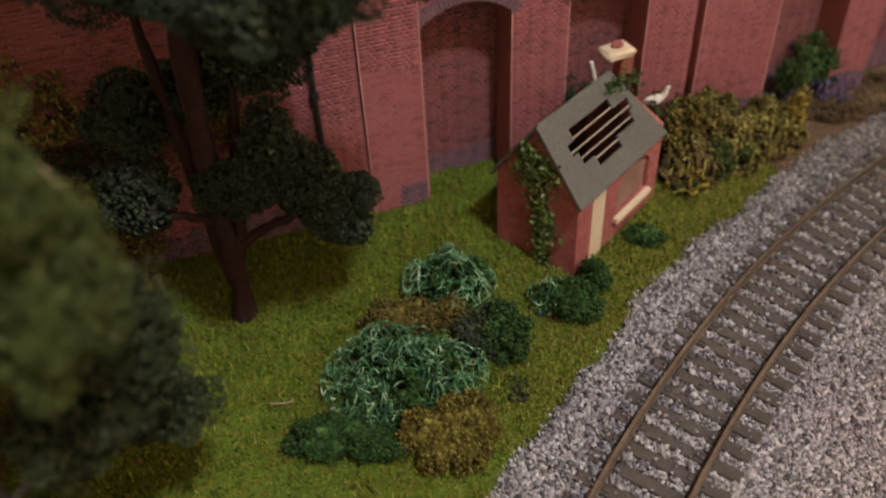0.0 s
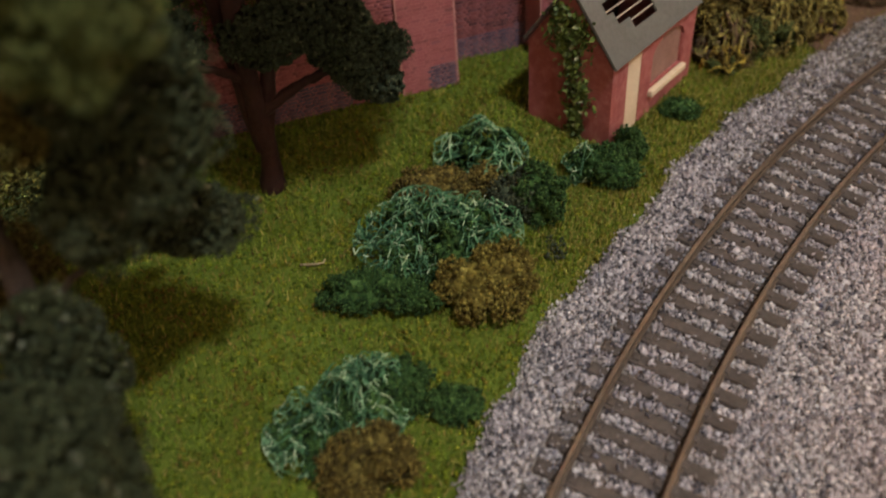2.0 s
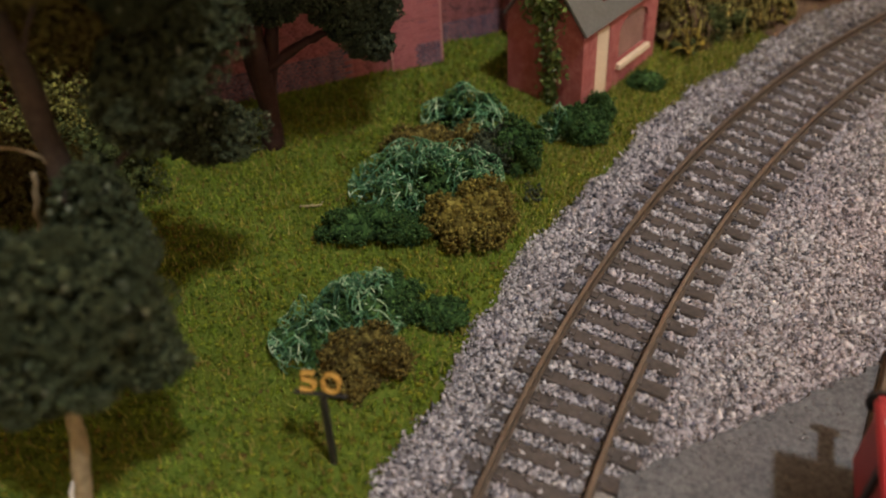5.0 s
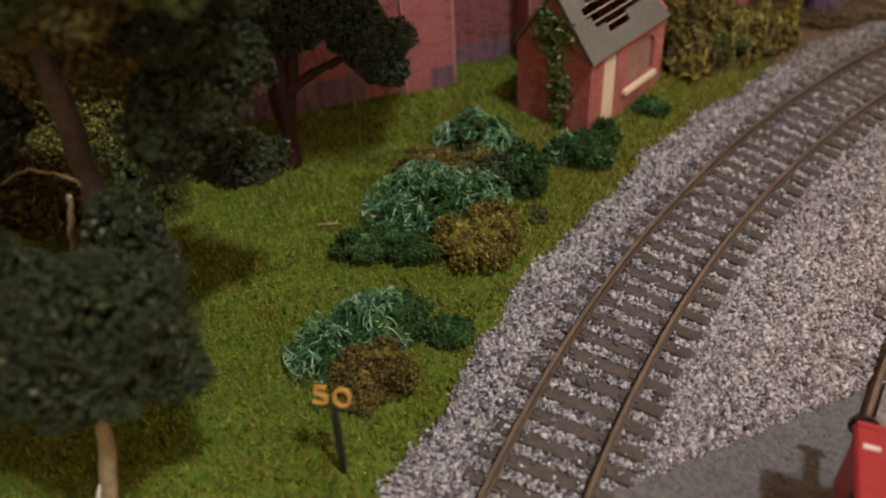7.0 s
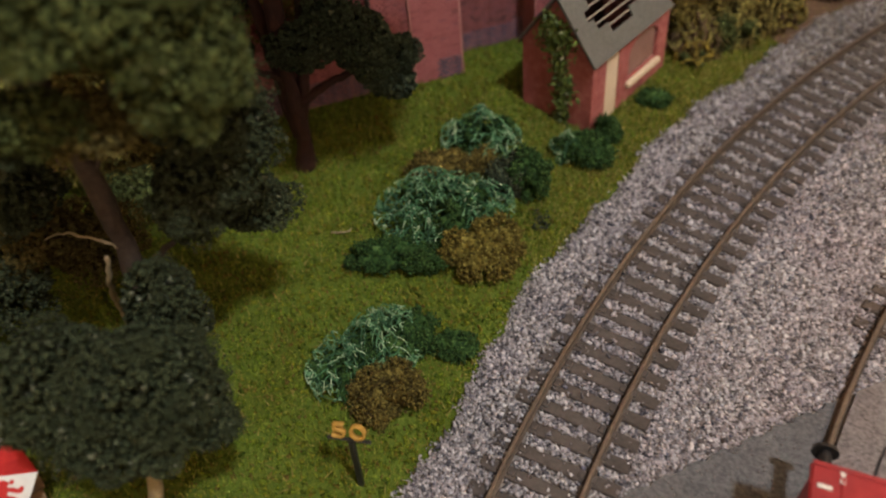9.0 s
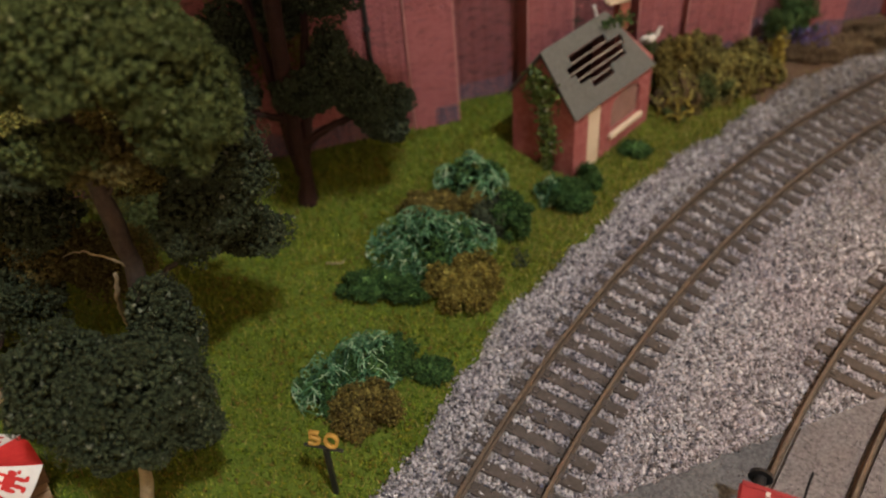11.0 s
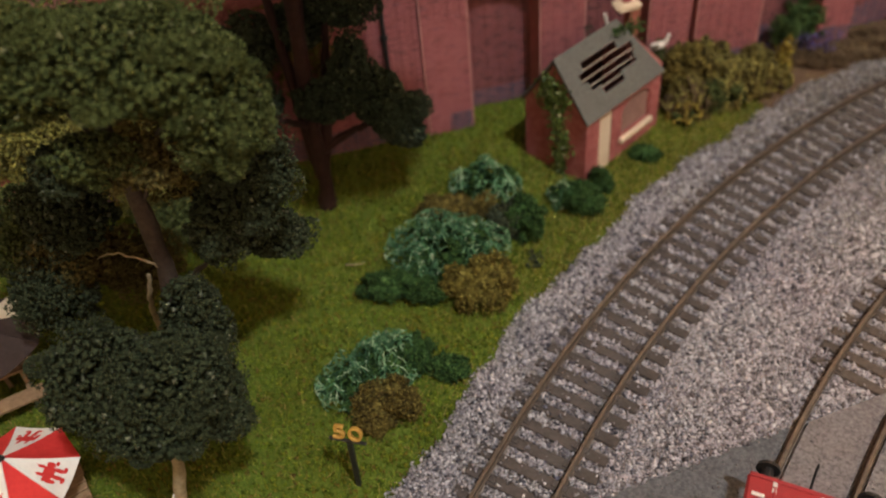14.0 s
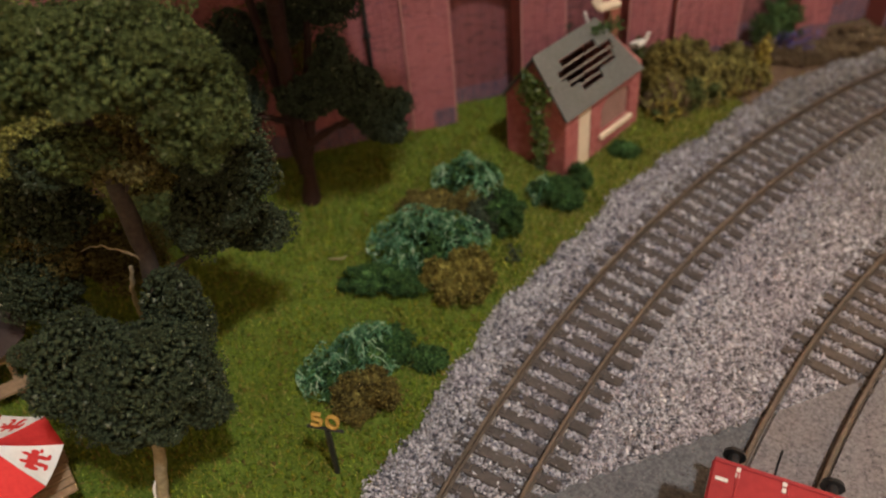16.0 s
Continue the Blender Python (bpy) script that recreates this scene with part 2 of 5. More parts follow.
M_SCRUB = pieces("brown_scrub", [(0.0, (0.075, 0.042, 0.024)), (0.5, (0.122, 0.074, 0.040)), (1.0, (0.18, 0.125, 0.06))], rough=0.95)
M_LEAF = pieces("dark_leaf", [(0.0, (0.050, 0.060, 0.017)), (0.5, (0.070, 0.084, 0.024)), (0.97, (0.092, 0.107, 0.032)), (1.0, (0.20, 0.20, 0.10))], rough=0.88, spec=0.15)
M_LEAF_COOL = pieces("blue_green_leaf", [(0.0, (0.030, 0.039, 0.023)), (0.5, (0.044, 0.058, 0.034)), (0.96, (0.062, 0.078, 0.045)), (1.0, (0.15, 0.16, 0.10))], rough=0.9, spec=0.12)
# golden leaf dimmed in colour for clumps that stand in shade
M_LEAF_GOLD_SHADE = pieces("gold_leaf_in_shade", [(0.0, (0.10, 0.078, 0.022)), (0.5, (0.16, 0.128, 0.036)), (1.0, (0.25, 0.21, 0.06))], rough=0.9, spec=0.12)
# leaf tone that carries the shade below the crowns
M_LEAF_SHADED = pieces("shaded_leaf", [(0.0, (0.078, 0.060, 0.019)), (0.5, (0.118, 0.092, 0.028)), (1.0, (0.17, 0.138, 0.042))], rough=0.9, spec=0.12)
M_LEAF_GOLD = pieces("golden_leaf", [(0.0, (0.09, 0.075, 0.016)), (0.5, (0.175, 0.155, 0.032)), (1.0, (0.34, 0.31, 0.07))], rough=0.85, spec=0.3)
M_IVY = pieces("ivy_leaf", [(0.0, (0.045, 0.072, 0.013)), (0.5, (0.095, 0.135, 0.022)), (0.92, (0.17, 0.21, 0.042)), (1.0, (0.42, 0.42, 0.28))], rough=0.6, spec=0.4)
M_BARK = surface("brown_bark", [(0.3, (0.046, 0.031, 0.024)), (0.7, (0.082, 0.057, 0.045))], fine=700, coarse=150, rough=0.8, bump=0.7, depth=0.0005)
# red-brown bark, lowered in colour for the crown's shade on the trunk
M_BARK_RED = surface("red_brown_bark", [(0.3, (0.024, 0.009, 0.0085)), (0.7, (0.045, 0.016, 0.014))], fine=700, coarse=150, rough=0.75, bump=0.7, depth=0.0005)
M_BARK_PALE = surface("pale_bark", [(0.3, (0.22, 0.165, 0.095)), (0.7, (0.38, 0.29, 0.175))], fine=700, coarse=120, rough=0.75, bump=0.6, depth=0.0005)
M_SIGN = surface("amber_paint", [(0.3, (0.42, 0.22, 0.04)), (0.7, (0.54, 0.31, 0.07))], fine=900, coarse=200, rough=0.6)
M_WAGON = surface("red_wagon_paint", [(0.3, (0.30, 0.018, 0.022)), (0.7, (0.38, 0.028, 0.032))], fine=500, coarse=60, rough=0.45, spec=0.5, bump=0.05)
M_CLOTH_RED = surface("red_canvas", [(0.3, (0.55, 0.025, 0.025)), (0.7, (0.63, 0.04, 0.035))], fine=900, coarse=60, rough=0.8, bump=0.1)
M_CLOTH_WHITE = surface("white_canvas", [(0.3, (0.74, 0.70, 0.66)), (0.7, (0.82, 0.78, 0.73))], fine=900, coarse=60, rough=0.8, bump=0.1)
# canvas colour that holds the shadowed side of the second parasol
M_CLOTH_SHADED = surface("shaded_canvas", [(0.3, (0.026, 0.015, 0.013)), (0.7, (0.045, 0.027, 0.023))], fine=900, coarse=60, rough=0.8)
M_WOOD = surface("brown_model_timber", [(0.3, (0.21, 0.125, 0.065)), (0.7, (0.32, 0.20, 0.115))], fine=900, coarse=100, rough=0.75)
M_PURPLE = pieces("blue_purple_flock", [(0.0, (0.07, 0.05, 0.15)), (0.6, (0.12, 0.085, 0.25)), (1.0, (0.24, 0.18, 0.40))], rough=0.9)
M_COPPER = surface("copper_paint", [(0.3, (0.29, 0.085, 0.06)), (0.7, (0.38, 0.125, 0.085))], fine=900, coarse=90)


# ---- mesh helpers (mm in, metres out) ----
def mesh_object(name, verts, faces, mat, parent=None, label="", smooth=False, mats=None, index=None):
    me = bpy.data.meshes.new(name)
    v = np.asarray(verts, dtype=np.float64) * MM
    if isinstance(faces, np.ndarray):
        k = faces.shape[1]
        me.vertices.add(len(v))
        me.vertices.foreach_set("co", v.astype(np.float32).ravel())
        me.loops.add(faces.size)
        me.loops.foreach_set("vertex_index", faces.astype(np.int32).ravel())
        me.polygons.add(len(faces))
        me.polygons.foreach_set("loop_start", np.arange(0, faces.size, k, dtype=np.int32))
        me.update(calc_edges=True)
        me.validate()
    else:
        me.from_pydata([tuple(p) for p in v], [], [tuple(q) for q in faces])
        me.update()
    for m in (mats or [mat]):
        me.materials.append(m)
    if index is not None:
        me.polygons.foreach_set("material_index", np.asarray(index, dtype=np.int32))
    if smooth:
        me.polygons.foreach_set("use_smooth", np.ones(len(me.polygons), dtype=bool))
    ob = new(name, me)
    if parent is not None:
        ob.parent = parent
    if label:
        ob["label"] = label
    return ob


def bm_object(name, bm, mat, parent=None, label="", smooth=False):
    """A bmesh in millimetres as one mesh object."""
    bmesh.ops.recalc_face_normals(bm, faces=bm.faces[:])
    bmesh.ops.scale(bm, vec=(MM, MM, MM), verts=bm.verts[:])
    me = bpy.data.meshes.new(name)
    bm.to_mesh(me)
    bm.free()
    me.materials.append(mat)
    if smooth:
        for p in me.polygons:
            p.use_smooth = True
    ob = new(name, me)
    if parent is not None:
        ob.parent = parent
    if label:
        ob["label"] = label
    return ob


def part(name, bm, mat, parent, label="", smooth=False):
    return bm_object(name, bm, mat, parent, label, smooth)


def box(bm, size, at=(0, 0, 0), turn=None, bevel=0.0):
    """Adds a box with softened edges: size and centre in mm."""
    got = bmesh.ops.create_cube(bm, size=1.0)["verts"]
    bmesh.ops.scale(bm, vec=size, verts=got)
    if bevel:
        edges = list({e for v in got for e in v.link_edges})
        got = [v for v in bmesh.ops.bevel(bm, geom=edges, offset=bevel, segments=1, affect="EDGES")["verts"]]
        got = list({v for v in got})
    if turn is not None:
        bmesh.ops.transform(bm, matrix=turn, verts=got)
    bmesh.ops.translate(bm, vec=at, verts=got)
    return got


def cyl(bm, r1, r2, depth, m, seg=16):
    got = bmesh.ops.create_cone(bm, cap_ends=True, segments=seg, radius1=r1, radius2=r2, depth=depth)["verts"]
    bmesh.ops.transform(bm, matrix=m, verts=got)
    return got


def empty(name, m=None):
    ob = new(name)
    ob.empty_display_size = 0.005
    if m is not None:
        ob.matrix_world = m
    return ob


def mm_pose(x, y, z, rx=0, ry=0, rz=0):
    return pose(x * MM, y * MM, z * MM, rx, ry, rz)


OCTA_V = np.array([(1, 0, 0), (-1, 0, 0), (0, 1, 0), (0, -1, 0), (0, 0, 1), (0, 0, -1)], float)
OCTA_F = np.array([(0, 2, 4), (2, 1, 4), (1, 3, 4), (3, 0, 4), (2, 0, 5), (1, 2, 5), (3, 1, 5), (0, 3, 5)])
TETRA_V = np.array([(1, 1, 1), (1, -1, -1), (-1, 1, -1), (-1, -1, 1)], float) * 0.85
TETRA_F = np.array([(0, 1, 2), (0, 3, 1), (0, 2, 3), (1, 3, 2)])
CUBE_V = np.array([(x, y, z) for x in (-1, 1) for y in (-1, 1) for z in (-1, 1)], float) * 0.62
CUBE_F = np.array([(0, 1, 3), (0, 3, 2), (4, 6, 7), (4, 7, 5), (0, 4, 5), (0, 5, 1), (2, 3, 7), (2, 7, 6), (0, 2, 6), (0, 6, 4), (1, 5, 7), (1, 7, 3)])
LEAF_V = np.array([(-1, 0, 0), (0, -0.55, 0.12), (1, 0, -0.1), (0, 0.55, 0.12)], float)
LEAF_F = np.array([(0, 1, 2), (0, 2, 3)])
BLADE_V = np.array([(-0.14, 0, 0), (0.14, 0, 0), (0.0, 0.25, 1)], float)
BLADE_F = np.array([(0, 1, 2)])


def turns(n):
    q = rng.normal(size=(n, 4))
    q /= np.linalg.norm(q, axis=1)[:, None]
    w, x, y, z = q.T
    return np.stack([1 - 2 * (y * y + z * z), 2 * (x * y - z * w), 2 * (x * z + y * w), 2 * (x * y + z * w), 1 - 2 * (x * x + z * z),
                     2 * (y * z - x * w), 2 * (x * z - y * w), 2 * (y * z + x * w), 1 - 2 * (x * x + y * y)], 1).reshape(n, 3, 3)


def scatter(base_v, base_f, at, size, jitter=0.25, turn=True, stretch=0.0):
    """Many small pieces in one set of arrays: at (n,3) and size (n,) in mm."""
    n, k = len(at), len(base_v)
    v = np.repeat(base_v[None], n, 0) + rng.normal(scale=jitter, size=(n, k, 3)) * (jitter > 0)
    if stretch:
        v = v * np.exp(rng.normal(scale=stretch, size=(n, 1, 3)))
    v = v * (np.asarray(size)[:, None, None] if np.ndim(size) else size)
    if turn is True:
        v = np.einsum("nij,nkj->nki", turns(n), v)
    elif turn is not None and turn is not False:
        v = np.einsum("nij,nkj->nki", turn, v)
    v = v + at[:, None, :]
    f = base_f[None] + (np.arange(n) * k)[:, None, None]
    return v.reshape(-1, 3), f.reshape(-1, base_f.shape[1])


def joined(*sets):
    vs, fs, o = [], [], 0
    for v, f in sets:
        vs.append(v)
        fs.append(f + o)
        o += len(v)
    return np.concatenate(vs), np.concatenate(fs)


def tube(points, radii, sides=6):
    """One tapered tube along points, in mm, closed by a point at its end."""
    p = np.asarray(points, float)
    r = np.asarray(radii, float)
    d = np.gradient(p, axis=0)
    d /= np.linalg.norm(d, axis=1)[:, None] + 1e-9
    ref = np.array((0.31, 0.17, 0.93)) if abs(d[0, 2]) < 0.8 else np.array((1.0, 0.1, 0.0))
    a = np.cross(d, ref)
    a /= np.linalg.norm(a, axis=1)[:, None] + 1e-9
    b = np.cross(d, a)
    th = np.linspace(0, 2 * np.pi, sides, endpoint=False)
    ring = p[:, None] + r[:, None, None] * (np.cos(th)[None, :, None] * a[:, None] + np.sin(th)[None, :, None] * b[:, None])
    v = np.concatenate([ring.reshape(-1, 3), p[-1:] + d[-1:] * r[-1], p[:1]])
    f = []
    n = len(p)
    for i in range(n - 1):
        for j in range(sides):
            q = (i * sides + j, i * sides + (j + 1) % sides, (i + 1) * sides + (j + 1) % sides, (i + 1) * sides + j)
            f += [(q[0], q[1], q[2]), (q[0], q[2], q[3])]
    for j in range(sides):
        f.append(((n - 1) * sides + j, (n - 1) * sides + (j + 1) % sides, n * sides))
        f.append(((j + 1) % sides, j, n * sides + 1))
    return v, np.array(f)


def smooth_path(points, n=12, wobble=0.0):
    """A bowed line through control points (Catmull-Rom), with a little wander."""
    p = np.asarray(points, float)
    q = np.concatenate([2 * p[:1] - p[1:2], p, 2 * p[-1:] - p[-2:-1]])
    out = []
    for t in np.linspace(0, len(p) - 1 - 1e-6, n):
        i, u = int(t), t - int(t)
        a, b, c, d = q[i:i + 4]
        out.append(0.5 * (2 * b + (c - a) * u + (2 * a - 5 * b + 4 * c - d) * u * u + (3 * b - a - 3 * c + d) * u ** 3))
    out = np.array(out)
    if wobble:
        out[1:-1] += rng.normal(scale=wobble, size=(n - 2, 3))
    return out


# ---- room and baseboard ----
def slab(name, lo, hi, mat):
    bm = bmesh.new()
    box(bm, [b - a for a, b in zip(lo, hi)], [(a + b) / 2 for a, b in zip(lo, hi)])
    return tagged(bm_object(name, bm, mat), kind="structure")


# unseen room shell, sized and tinted to set the bounce light
tagged(slab("room_floor", (-1500, -1500, -1000), (1500, 1500, -960), M_FLOORBOARD), "unseen brown floor that closes the room below", "floor")
tagged(slab("ceiling", (-1500, -1500, 1650), (1500, 1500, 1700), M_ROOM_BOUNCE), "unseen tan ceiling that bounces light onto the layout", "ceiling")
for side, lo, hi in (("north", (-1500, 1500, -1000), (1500, 1560, 1700)), ("south", (-1500, -1560, -1000), (1500, -1500, 1700)),
                     ("east", (1500, -1560, -1000), (1560, 1560, 1700)), ("west", (-1560, -1560, -1000), (-1500, 1560, 1700))):
    tagged(slab("wall_" + side, lo, hi, M_ROOM_BOUNCE), "unseen tan wall that bounces light onto the layout", "wall")

# ---- track geometry: both tracks bend round one centre ----
CENTRE = np.array((397.3, -131.9))
GAUGE = 15.65
R1, R2 = 416.9, 360.0
EDGE = 441.6


def on_arc(r, a):
    return np.array((CENTRE[0] - r * math.cos(a), CENTRE[1] + r * math.sin(a)))


def polar(x, y):
    dx, dy = CENTRE[0] - np.asarray(x), np.asarray(y) - CENTRE[1]
    return np.hypot(dx, dy), np.arctan2(dy, dx)


def edge_r(a):
    """The ballast's ragged shoulder."""
    return EDGE + 1.2 * np.sin(a * 37) + 0.8 * np.sin(a * 91 + 1.3) + 0.5 * np.sin(a * 203)


# the road meets the ballast along this straight line (point, direction)
ROAD_P, ROAD_D = np.array((34.3, 43.6)), np.array((math.cos(radians(24.2)), math.sin(radians(24.2))))


def road_side(x, y):
    """Distance towards the road, from its edge: positive on the road."""
    return (np.asarray(x) - ROAD_P[0]) * ROAD_D[1] - (np.asarray(y) - ROAD_P[1]) * ROAD_D[0]


def rough(x, y, s, k=0.0):
    return noise.noise((x / s + k, y / s - k, k * 0.37))


def sheet(name, xs, ys, height, mat, keep=None):
    nx, ny = len(xs), len(ys)
    v = [(x, y, height(x, y)) for y in ys for x in xs]
    f = []
    for j in range(ny - 1):
        for i in range(nx - 1):
            if keep is None or keep((xs[i] + xs[i + 1]) / 2, (ys[j] + ys[j + 1]) / 2):
                f.append((j * nx + i, j * nx + i + 1, (j + 1) * nx + i + 1, (j + 1) * nx + i))
    return mesh_object(name, v, f, mat, smooth=True)


def ground_z(x, y):
    """The grass swells a little and dips to the ballast's edge."""
    r, a = polar(x, y)
    away = min(max((float(r) - EDGE) / 10.0, -1), 1)
    return -0.9 + 0.9 * max(away, 0) + 0.7 * rough(x, y, 22.0) + 0.35 * rough(x, y, 6.0, 3.0) - (1.2 if away < 0 else 0)


ground = tagged(sheet("ground", np.linspace(-420, 520, 189), np.linspace(-300, 420, 145), ground_z, M_TURF),
                "olive green scatter turf on the layout's baseboard", "ground", kind="structure")
bed = tagged(sheet("ballast_bed", np.linspace(-40, 420, 185), np.linspace(-120, 330, 181), lambda x, y: -0.75 + 0.12 * rough(x, y, 3.0), M_BALLAST_BED,
             lambda x, y: polar(x, y)[0] < edge_r(polar(x, y)[1]) - 0.5), "grey ballast bed under the two tracks", "ballast", kind="structure")
bm = bmesh.new()
box(bm, (940, 720, 30), (50, 60, -20), bevel=2)
board = tagged(bm_object("baseboard", bm, M_WOOD), "brown plywood baseboard carrying the layout", "baseboard", kind="structure")
for x in (-390, 490):
    for y in (-270, 390):
        bm = bmesh.new()
        box(bm, (45, 45, 925), (x, y, -497.5), bevel=2)
        part("leg", bm, M_WOOD, board)


# ---- tracks ----
def sleeper_mesh():
    bm = bmesh.new()
    box(bm, (28.4, 3.0, 1.9), (0.7, 0, -0.75), bevel=0.25)
    for side in (-1, 1):
        for k in (-1, 1):
            box(bm, (1.5, 1.7, 0.55), (side * GAUGE / 2 + k * 1.2, 0, 0.4), bevel=0.15)
    return bm


def rail_mesh(r, a0, a1, n):
    """A flat-bottomed rail swept along the arc; its worn head has a metal of its own."""
    prof = [(-0.85, 0.2), (-0.85, 0.42), (-0.26, 0.62), (-0.26, 1.65), (-0.46, 1.9), (-0.46, 2.4), (-0.34, 2.55), (0.34, 2.55), (0.46, 2.4), (0.46, 1.9), (0.26, 1.65), (0.26, 0.62), (0.85, 0.42), (0.85, 0.2)]
    v, f, idx = [], [], []
    k = len(prof)
    for i in range(n):
        a = a0 + (a1 - a0) * i / (n - 1)
        for o, z in prof:
            x, y = on_arc(r + o, a)
            v.append((x, y, z))
    for i in range(n - 1):
        for j in range(k):
            f.append((i * k + j, i * k + (j + 1) % k, (i + 1) * k + (j + 1) % k, (i + 1) * k + j))
            idx.append(1 if j in (5, 6, 7) else 0)
    f += [tuple(range(k - 1, -1, -1)), tuple((n - 1) * k + j for j in range(k))]
    return v, f, idx + [0, 0]


SPACING = 5.944
PHASE = {1: 0.0, 2: 0.0}
SLEEPERS = []


def railway_track(which, r, a0, a1, buried, label):
    root = empty("railway_track", mm_pose(*on_arc(r, (a0 + a1) / 2), 0))
    inv = root.matrix_world.inverted()
    for side in (-1, 1):
        v, f, idx = rail_mesh(r + side * (GAUGE / 2 + (0.60 if which == 1 else 0.38)), a0, a1, 150)
        rail = mesh_object("rail", v, f, M_RAIL, mats=[M_RAIL, M_RAILHEAD], index=idx)
        rail.parent, rail.matrix_parent_inverse = root, inv
    first = None
    step = SPACING / r
    for i in range(int((a1 - a0) / step)):
        a = a0 + step * (i + PHASE[which])
        x, y = on_arc(r, a)
        if buried(x, y):
            continue
        if first is None:
            first = bm_object("sleeper", sleeper_mesh(), M_SLEEPER if which == 1 else M_SLEEPER_RUST)
            ob = first
        else:
            ob = new("sleeper", first.data)
        skew = rng.normal(scale=0.6)
        ob.matrix_world = mm_pose(x, y, rng.normal(scale=0.06), 0, 0, -math.degrees(a) + skew)
        ob.parent, ob.matrix_parent_inverse = root, inv
        SLEEPERS.append((x, y, a))
    return tagged(root, label, "railway track", "tracks of the layout")


railway_track(1, R1, 0.3005, 1.32, lambda x, y: False, "curved model track with brown sleepers in pale ballast")
railway_track(2, R2, 0.22, 1.25, lambda x, y: road_side(x, y) > -2.5, "curved model track running into the road crossing")


# ---- ballast stones: loose granite chips over the bed, thin on the sleepers ----
def ballast_points(n):
    x, y = rng.uniform(-10, 250, n), rng.uniform(20, 262, n)
    r, a = polar(x, y)
    ok = (r < edge_r(a) + rng.normal(scale=0.75, size=n)) & (road_side(x, y) < rng.normal(scale=0.6, size=n) - 0.4)
    # keep a band along the tracks, wide enough for the camera's view
    ok &= (r > 318) & (a > 0.30) & (a < 1.30)
    # outside the camera's view the chips are kept sparse
    ok &= (x < 132 + 0.31 * (y - 40)) | (rng.uniform(size=n) < 0.2)
    x, y, r, a = x[ok], y[ok], r[ok], a[ok]
    sx = np.array([s[0] for s in SLEEPERS])
    sy = np.array([s[1] for s in SLEEPERS])
    sa = np.array([s[2] for s in SLEEPERS])
    z = np.full(len(x), -0.15)
    keep = np.ones(len(x), bool)
    for i in range(0, len(x), 4000):
        dx, dy = x[i:i + 4000, None] - sx, y[i:i + 4000, None] - sy
        across = -dx * np.cos(sa) + dy * np.sin(sa)
        along = dx * np.sin(sa) + dy * np.cos(sa)
        on = (np.abs(across) < 14.1) & (np.abs(along) < 1.82)
        buried = (on & (across > 9.3)).any(1)
        covered = rng.uniform(size=on.shape[0]) < np.where(buried, 0.10, 0.022)
        keep[i:i + 4000] = ~on.any(1) | covered
        z[i:i + 4000][on.any(1)] = 0.55
    for rr in (R1, R2):
        for s in (-1, 1):
            keep &= np.abs(r - rr - s * (GAUGE / 2 + 0.38)) > 1.15
    outer = np.abs(r - R1) > 16.5
    z += np.where(outer & (r > R1), 0.25, 0.0) - 0.45 * np.clip((R1 - GAUGE / 2 - r) / 4, 0, 1)
    z -= 0.45 * np.clip((r - edge_r(a) + 3.0) / 3.0, 0, 1.3)
    return np.stack([x, y, z + rng.normal(scale=0.16, size=len(x))], 1)[keep]


pts = ballast_points(380000)
size = np.clip(rng.lognormal(math.log(0.335), 0.32, len(pts)), 0.2, 0.8)
r, a = polar(pts[:, 0], pts[:, 1])
size *= 1 - 0.25 * np.clip((r - edge_r(a) + 2.5) / 2.5, 0, 1)
# brown-grey chips of lower tone grow more frequent towards the far end
darker = rng.uniform(size=len(pts)) < np.clip((a - 0.68) / 0.24, 0, 0.85)
# chips drift from grey to brighter pink towards the inside of the curve
warm = (rng.uniform(size=len(pts)) < np.clip((R1 - 8 - r) / 26, 0, 1)) & ~darker
for pick, mat, label in ((~warm & ~darker, M_BALLAST, "loose pale grey granite ballast chips"), (darker, M_BALLAST_BROWN, "loose darker brown-grey ballast chips"), (warm, M_BALLAST_WARM, "loose pinkish granite ballast chips")):
    shape = (OCTA_V * 0.86, OCTA_F) if mat is M_BALLAST_BROWN else (CUBE_V, CUBE_F)
    v, f = scatter(*shape, pts[pick], size[pick] * (0.84 if mat is M_BALLAST_BROWN else 1.0), 0.32, True, 0.28)
    tagged(mesh_object("ballast_stones", v, f, mat), label, "ballast", kind="stuff")


# ---- road and crossing ----
def cut_slab(name, poly, z, mat, label, category):
    """A slab of even height over a polygon, with a soft uneven rim."""
    bm = bmesh.new()
    vs = [bm.verts.new((x, y, z)) for x, y in poly]
    face = bm.faces.new(vs)
    got = bmesh.ops.extrude_face_region(bm, geom=[face])
    bmesh.ops.translate(bm, vec=(0, 0, -1.4), verts=[g for g in got["geom"] if isinstance(g, bmesh.types.BMVert)])
    return tagged(bm_object(name, bm, mat), label, category, kind="structure")


def road_line(d, side=0.0):
    """A point d along the road's edge, pushed onto the road by side."""
    p = ROAD_P + ROAD_D * d + np.array((ROAD_D[1], -ROAD_D[0])) * side
    return p


def crossing(r):
    """How far along the road's edge the arc of that radius crosses it."""
    ds = np.linspace(0, 160, 1600)
    return float(ds[np.argmin([abs(polar(*road_line(d))[0] - r) for d in ds])])


def arc_to_road(r, reverse=False):
    a = np.linspace(0.20, polar(*road_line(crossing(r), 0.8))[1], 26)
    return [tuple(on_arc(r, q)) for q in (a[::-1] if reverse else a)]


HALF = GAUGE / 2 + 0.38
rim = [tuple(road_line(d, 0.4 * math.sin(d * 0.9) + 0.3 * math.sin(d * 2.3 + 1))) for d in np.linspace(-2, crossing(R2 + HALF + 1.3), 44)]
